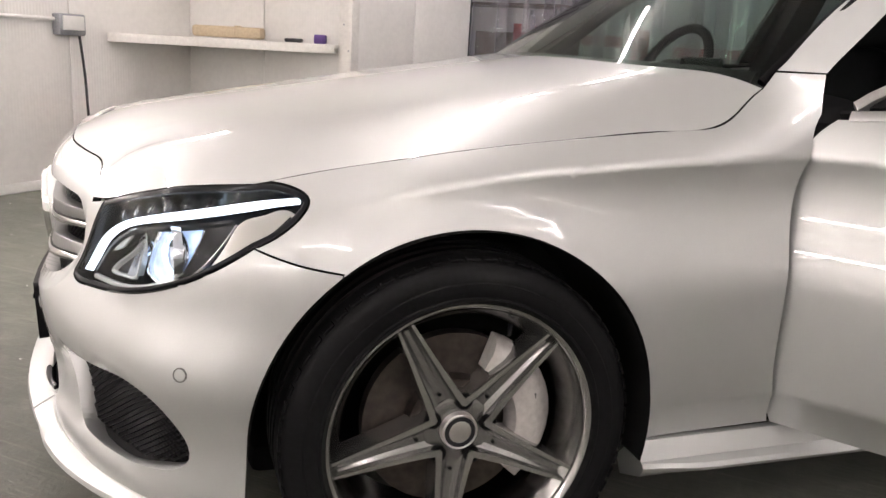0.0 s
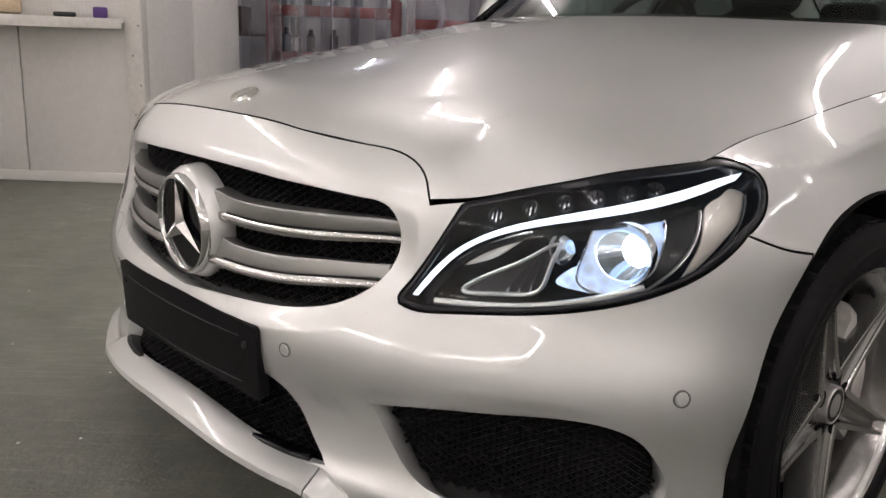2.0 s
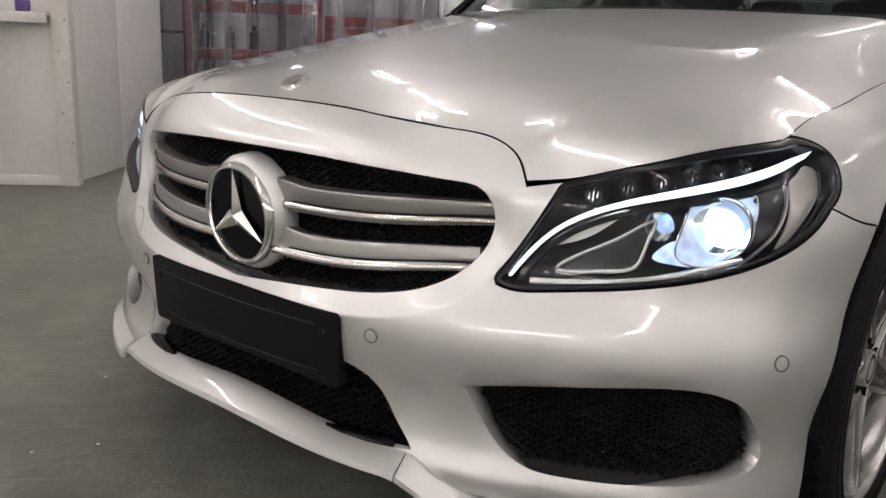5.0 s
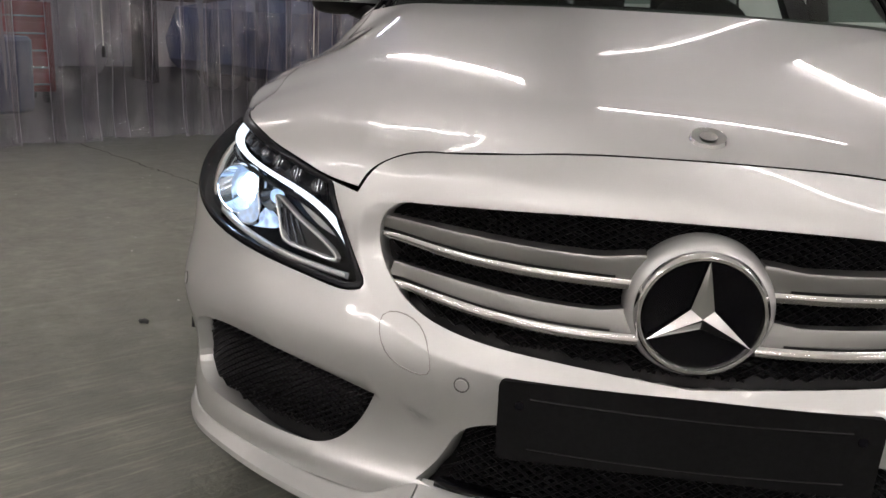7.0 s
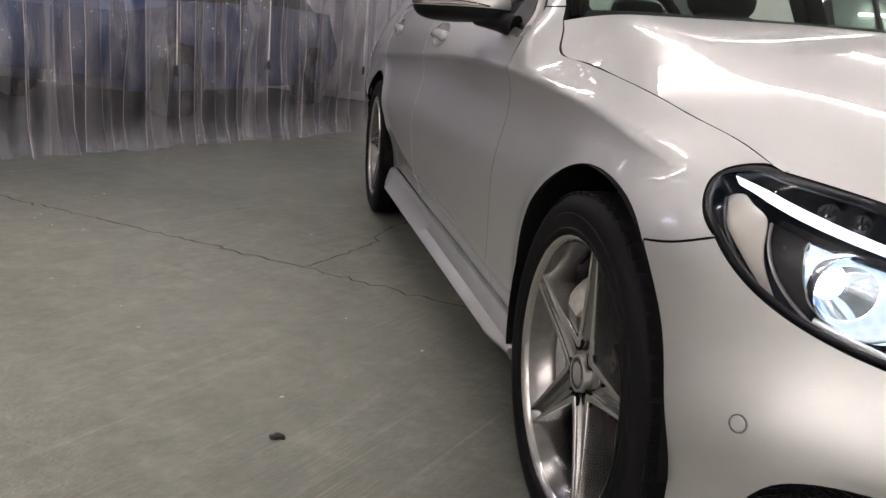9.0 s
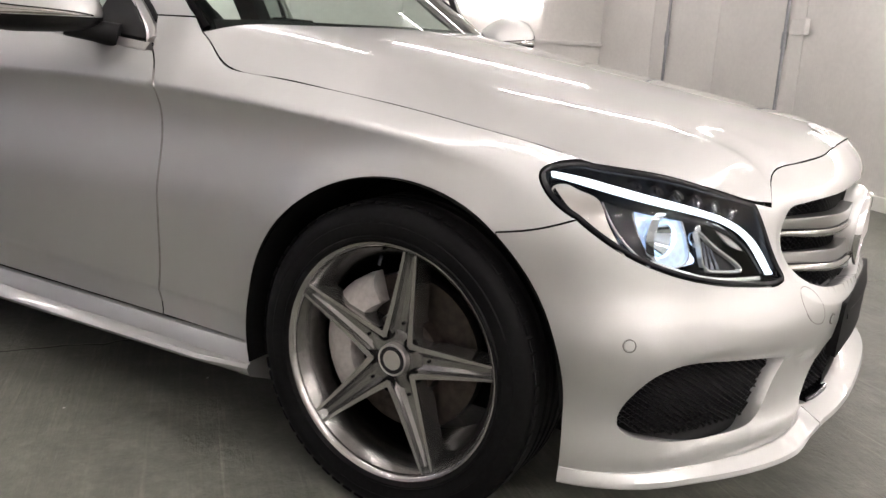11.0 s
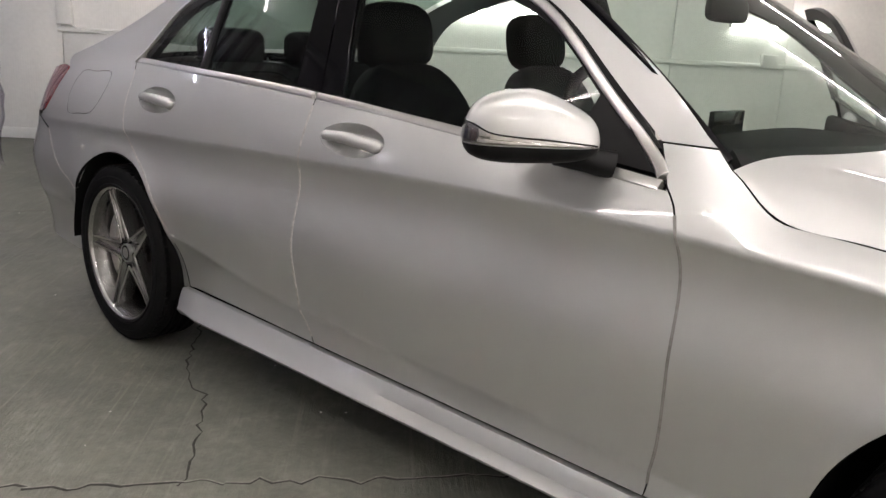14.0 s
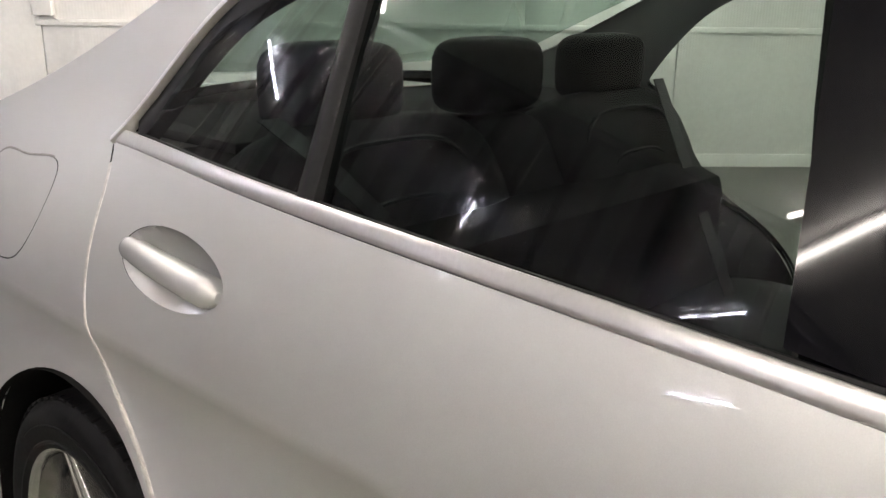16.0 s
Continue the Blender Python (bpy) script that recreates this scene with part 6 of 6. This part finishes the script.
# ---- clear strip curtain ----
def curtain():
    c = thing("strip_curtain", "clear wavy plastic strip curtain", "curtain", ROOM)
    part("rail", box((1.75, 4.56, H_ROOM - .06), (7.0, .06, .06), .006), STEEL, c, "steel curtain rail")
    rnd = random.Random(11)
    a, i = -1.66, 0
    while a < 5.05:
        w = rnd.uniform(.26, .31)
        ph, amp, sway = rnd.uniform(0, 6.28), rnd.uniform(.016, .042), rnd.uniform(-.02, .02)
        z0 = rnd.uniform(.004, .03)
        rows = []
        dents = [(rnd.uniform(.35, 1.15), rnd.uniform(.1, .9), rnd.uniform(.02, .06), rnd.uniform(.07, .13)) for _ in range(4)]
        f2, p2, p3 = rnd.uniform(9, 15), rnd.uniform(0, 6.28), rnd.uniform(0, 6.28)
        for k in range(49):
            z = z0 + (H_ROOM - .08 - z0) * (k / 48) ** 1.3
            low = 1 - k / 48
            row = []
            for j in range(25):
                u = j / 24
                row.append((a + w * u + sway * low, 4.56 + (.018 if i % 2 else -.018) + amp * (.35 + .65 * low) * math.sin(ph + u * 5.2) + .02 * (u - .5) ** 2 + .012 * low * math.sin(3 * z + ph) + (.004 + .006 * low) * math.sin(f2 * u + p2 + 1.3 * math.sin(1.7 * z + p3)) + .0025 * math.sin(7.5 * z + p3 + 3 * u) - sum(h * math.exp(-((z - zd) / wd) ** 2 - ((u - ud) / .22) ** 2) for zd, ud, h, wd in dents) - .05 * math.exp(-(z - z0) / .05) * (.3 + .7 * abs(math.sin(ph + 2 * u))), z))
            rows.append(row)
        V, F, _ = loft(rows, caps=False, loop=False)
        strip = part("strip", (V, F, None), PVC, c)
        # pale beads draw in the light caught along the strip edges
        for j in (0, 24):
            part("strip_edge", tube([row[j] for row in rows[::6]], .0014, 5), PVC_EDGE, strip, "pale bead for light caught along the cut edge")
        a += w * rnd.uniform(.62, .86)
        i += 1
    for a, z in ((.35, .62), (1.9, .55), (2.75, .60), (3.9, .58)):
        cord = part("pull_cord", tube([(a, 4.50, 2.6), (a + .01, 4.50, z)], .003, 6), SHELF, c, "thin hanging pull cord")
        part("cord_weight", tube([(a + .01, 4.50, z), (a + .01, 4.50, z - .03), (a + .01, 4.50, z - .07)], [.006, .012, .011], 10), BLACK, cord, "small black cord weight")
    return c


curtain()

# ---- the workshop beyond the curtain ----
def tool_cabinet(m, w, n, mat, label):
    t = thing("tool_cabinet", label, "cabinet", m, group="tool cabinets")
    h = .14 * n
    part("carcass", box((0, 0, .12 + h / 2), (w, .48, h + .04), .01), mat, t)
    for i in range(n):
        d = part("drawer", box((0, -.245, .12 + .14 * (i + .5)), (w - .05, .02, .125), .005), mat, t)
        part("drawer_pull", box((0, -.262, .165 + .14 * i), (w - .12, .018, .014), .004), STEEL, d)
    for sx in (-1, 1):
        for sy in (-1, 1):
            part("castor", tube([(sx * w * .4 - .015, sy * .19, .05), (sx * w * .4 + .015, sy * .19, .05)], .05, 14), BLACK, t)
    return t


rr = thing("red_shelving", "red steel shelving unit with small tools", "shelving", at_room(-1.15, 5.9))
for sx in (-.55, .55):
    for sy in (-.2, .2):
        part("upright", box((sx, sy, .62), (.07, .05, 1.24), .004), RED, rr)
for z in (.32, .72, 1.12):
    part("shelf_board", box((0, 0, z), (1.12, .45, .09), .006), RED, rr)
rnd = random.Random(21)
for z in (.366, .766, 1.166):
    for k in range(5):
        hh = rnd.uniform(.10, .24)
        solid("spray_bottle", tube([(0, 0, 0), (0, 0, hh * .7), (0, 0, hh * .8), (0, 0, hh)], [.04, .04, .018, .02], 12), rnd.choice((STEEL, BLUE, SHELF, BLACK)), "small workshop bottle on red shelving", "bottle", at_room(-1.6 + .22 * k, 5.85 + rnd.uniform(-.1, .1), z), group="workshop bottles")
tool_cabinet(at_room(-.1, 7.6, 0, 0), .95, 7, RED, "red enamel tool cabinet with many drawers")
tool_cabinet(at_room(.3, 6.9, 0, 0), .75, 5, RED, "low red enamel tool cabinet with drawers")
bench_t = thing("workbench", "dark workbench with clutter against the wall", "workbench", at_room(2.2, 8.6))
part("worktop", box((0, 0, .92), (2.6, .7, .06), .008), BROWN, bench_t)
for sx in (-1.2, 0, 1.2):
    part("leg", box((sx, 0, .45), (.08, .6, .89), .006), DARK, bench_t)
for i, (a, mat, hgt) in enumerate(((1.2, BLUE, .34), (1.7, STEEL, .26), (2.4, RED, .22), (3.1, STEEL, .40))):
    solid("canister", tube([(0, 0, 0), (0, 0, hgt * .8), (0, 0, hgt * .82), (0, 0, hgt)], [.11, .11, .05, .045], 18), mat, "workshop canister standing on the bench", "canister", at_room(a, 8.5, .951), group="bench canisters")
solid("storage_drum", tube([(0, 0, 0), (0, 0, .02), (0, 0, .55), (0, 0, .58)], [.22, .24, .25, .22], 24), BLUE, "blue plastic drum on the workshop floor", "drum", at_room(.15, 6.3))
rack = thing("storage_rack", "steel storage rack with boxes", "rack", at_room(-2.6, 7.6))
for sx in (-.8, .8):
    for sy in (-.25, .25):
        part("upright", box((sx, sy, 1.0), (.05, .05, 2.0), .004), STEEL, rack)
for z in (.3, .9, 1.5):
    part("rack_shelf", box((0, 0, z), (1.65, .55, .03), .003), BROWN, rack)
solid("stacked_box", box((0, 0, .14), (.5, .4, .28), .01), BROWN, "brown box on the rack", "box", at_room(-2.6, 7.6, .916))
pv = thing("parked_vehicle", "dark blue parked vehicle beyond the curtain", "vehicle", at_room(4.1, 7.0, 0, 15))
part("body", loft([[(x, -.85, z0), (x, .85, z0), (x, .9, .55), (x, .85, z1), (x, -.85, z1), (x, -.9, .55)] for x, z0, z1 in ((-2.0, .35, .6), (-1.9, .25, .85), (-.9, .22, .98), (.6, .22, 1.02), (1.8, .25, 1.0), (2.0, .4, .7))]), BLUE, pv)
part("cabin_top", loft([[(x, -w, .97), (x, w, .97), (x, w * .82, z1), (x, -w * .82, z1)] for x, w, z1 in ((-1.0, .78, 1.0), (-.4, .78, 1.40), (.9, .78, 1.45), (1.7, .75, 1.05))]), GLOSS, pv)
for sx in (-1.3, 1.3):
    for sy in (-.86, .86):
        part("wheel", moved(rev([(.15, .09), (.2, .1), (.31, .09), (.32, 0), (.31, -.09), (.15, -.09)], 28), Matrix.Translation((sx, sy, .32)) @ Matrix.Rotation(radians(90), 4, "Z")), TYRE, pv)
# battens above the view, added to brighten what shows through the curtain
wkl = batten("workshop_fill_light", 1.2, DIMTUBE, "unseen glowing LED batten added to brighten the workshop")
wkl.matrix_basis = at_room(1.0, 7.4, H_ROOM - .052, 90)
tagged(wkl, group="workshop lights")
for a, b in ((3.4, 6.2), (-1.2, 7.0)):
    copy_thing(wkl, at_room(a, b, H_ROOM - .052, 90))
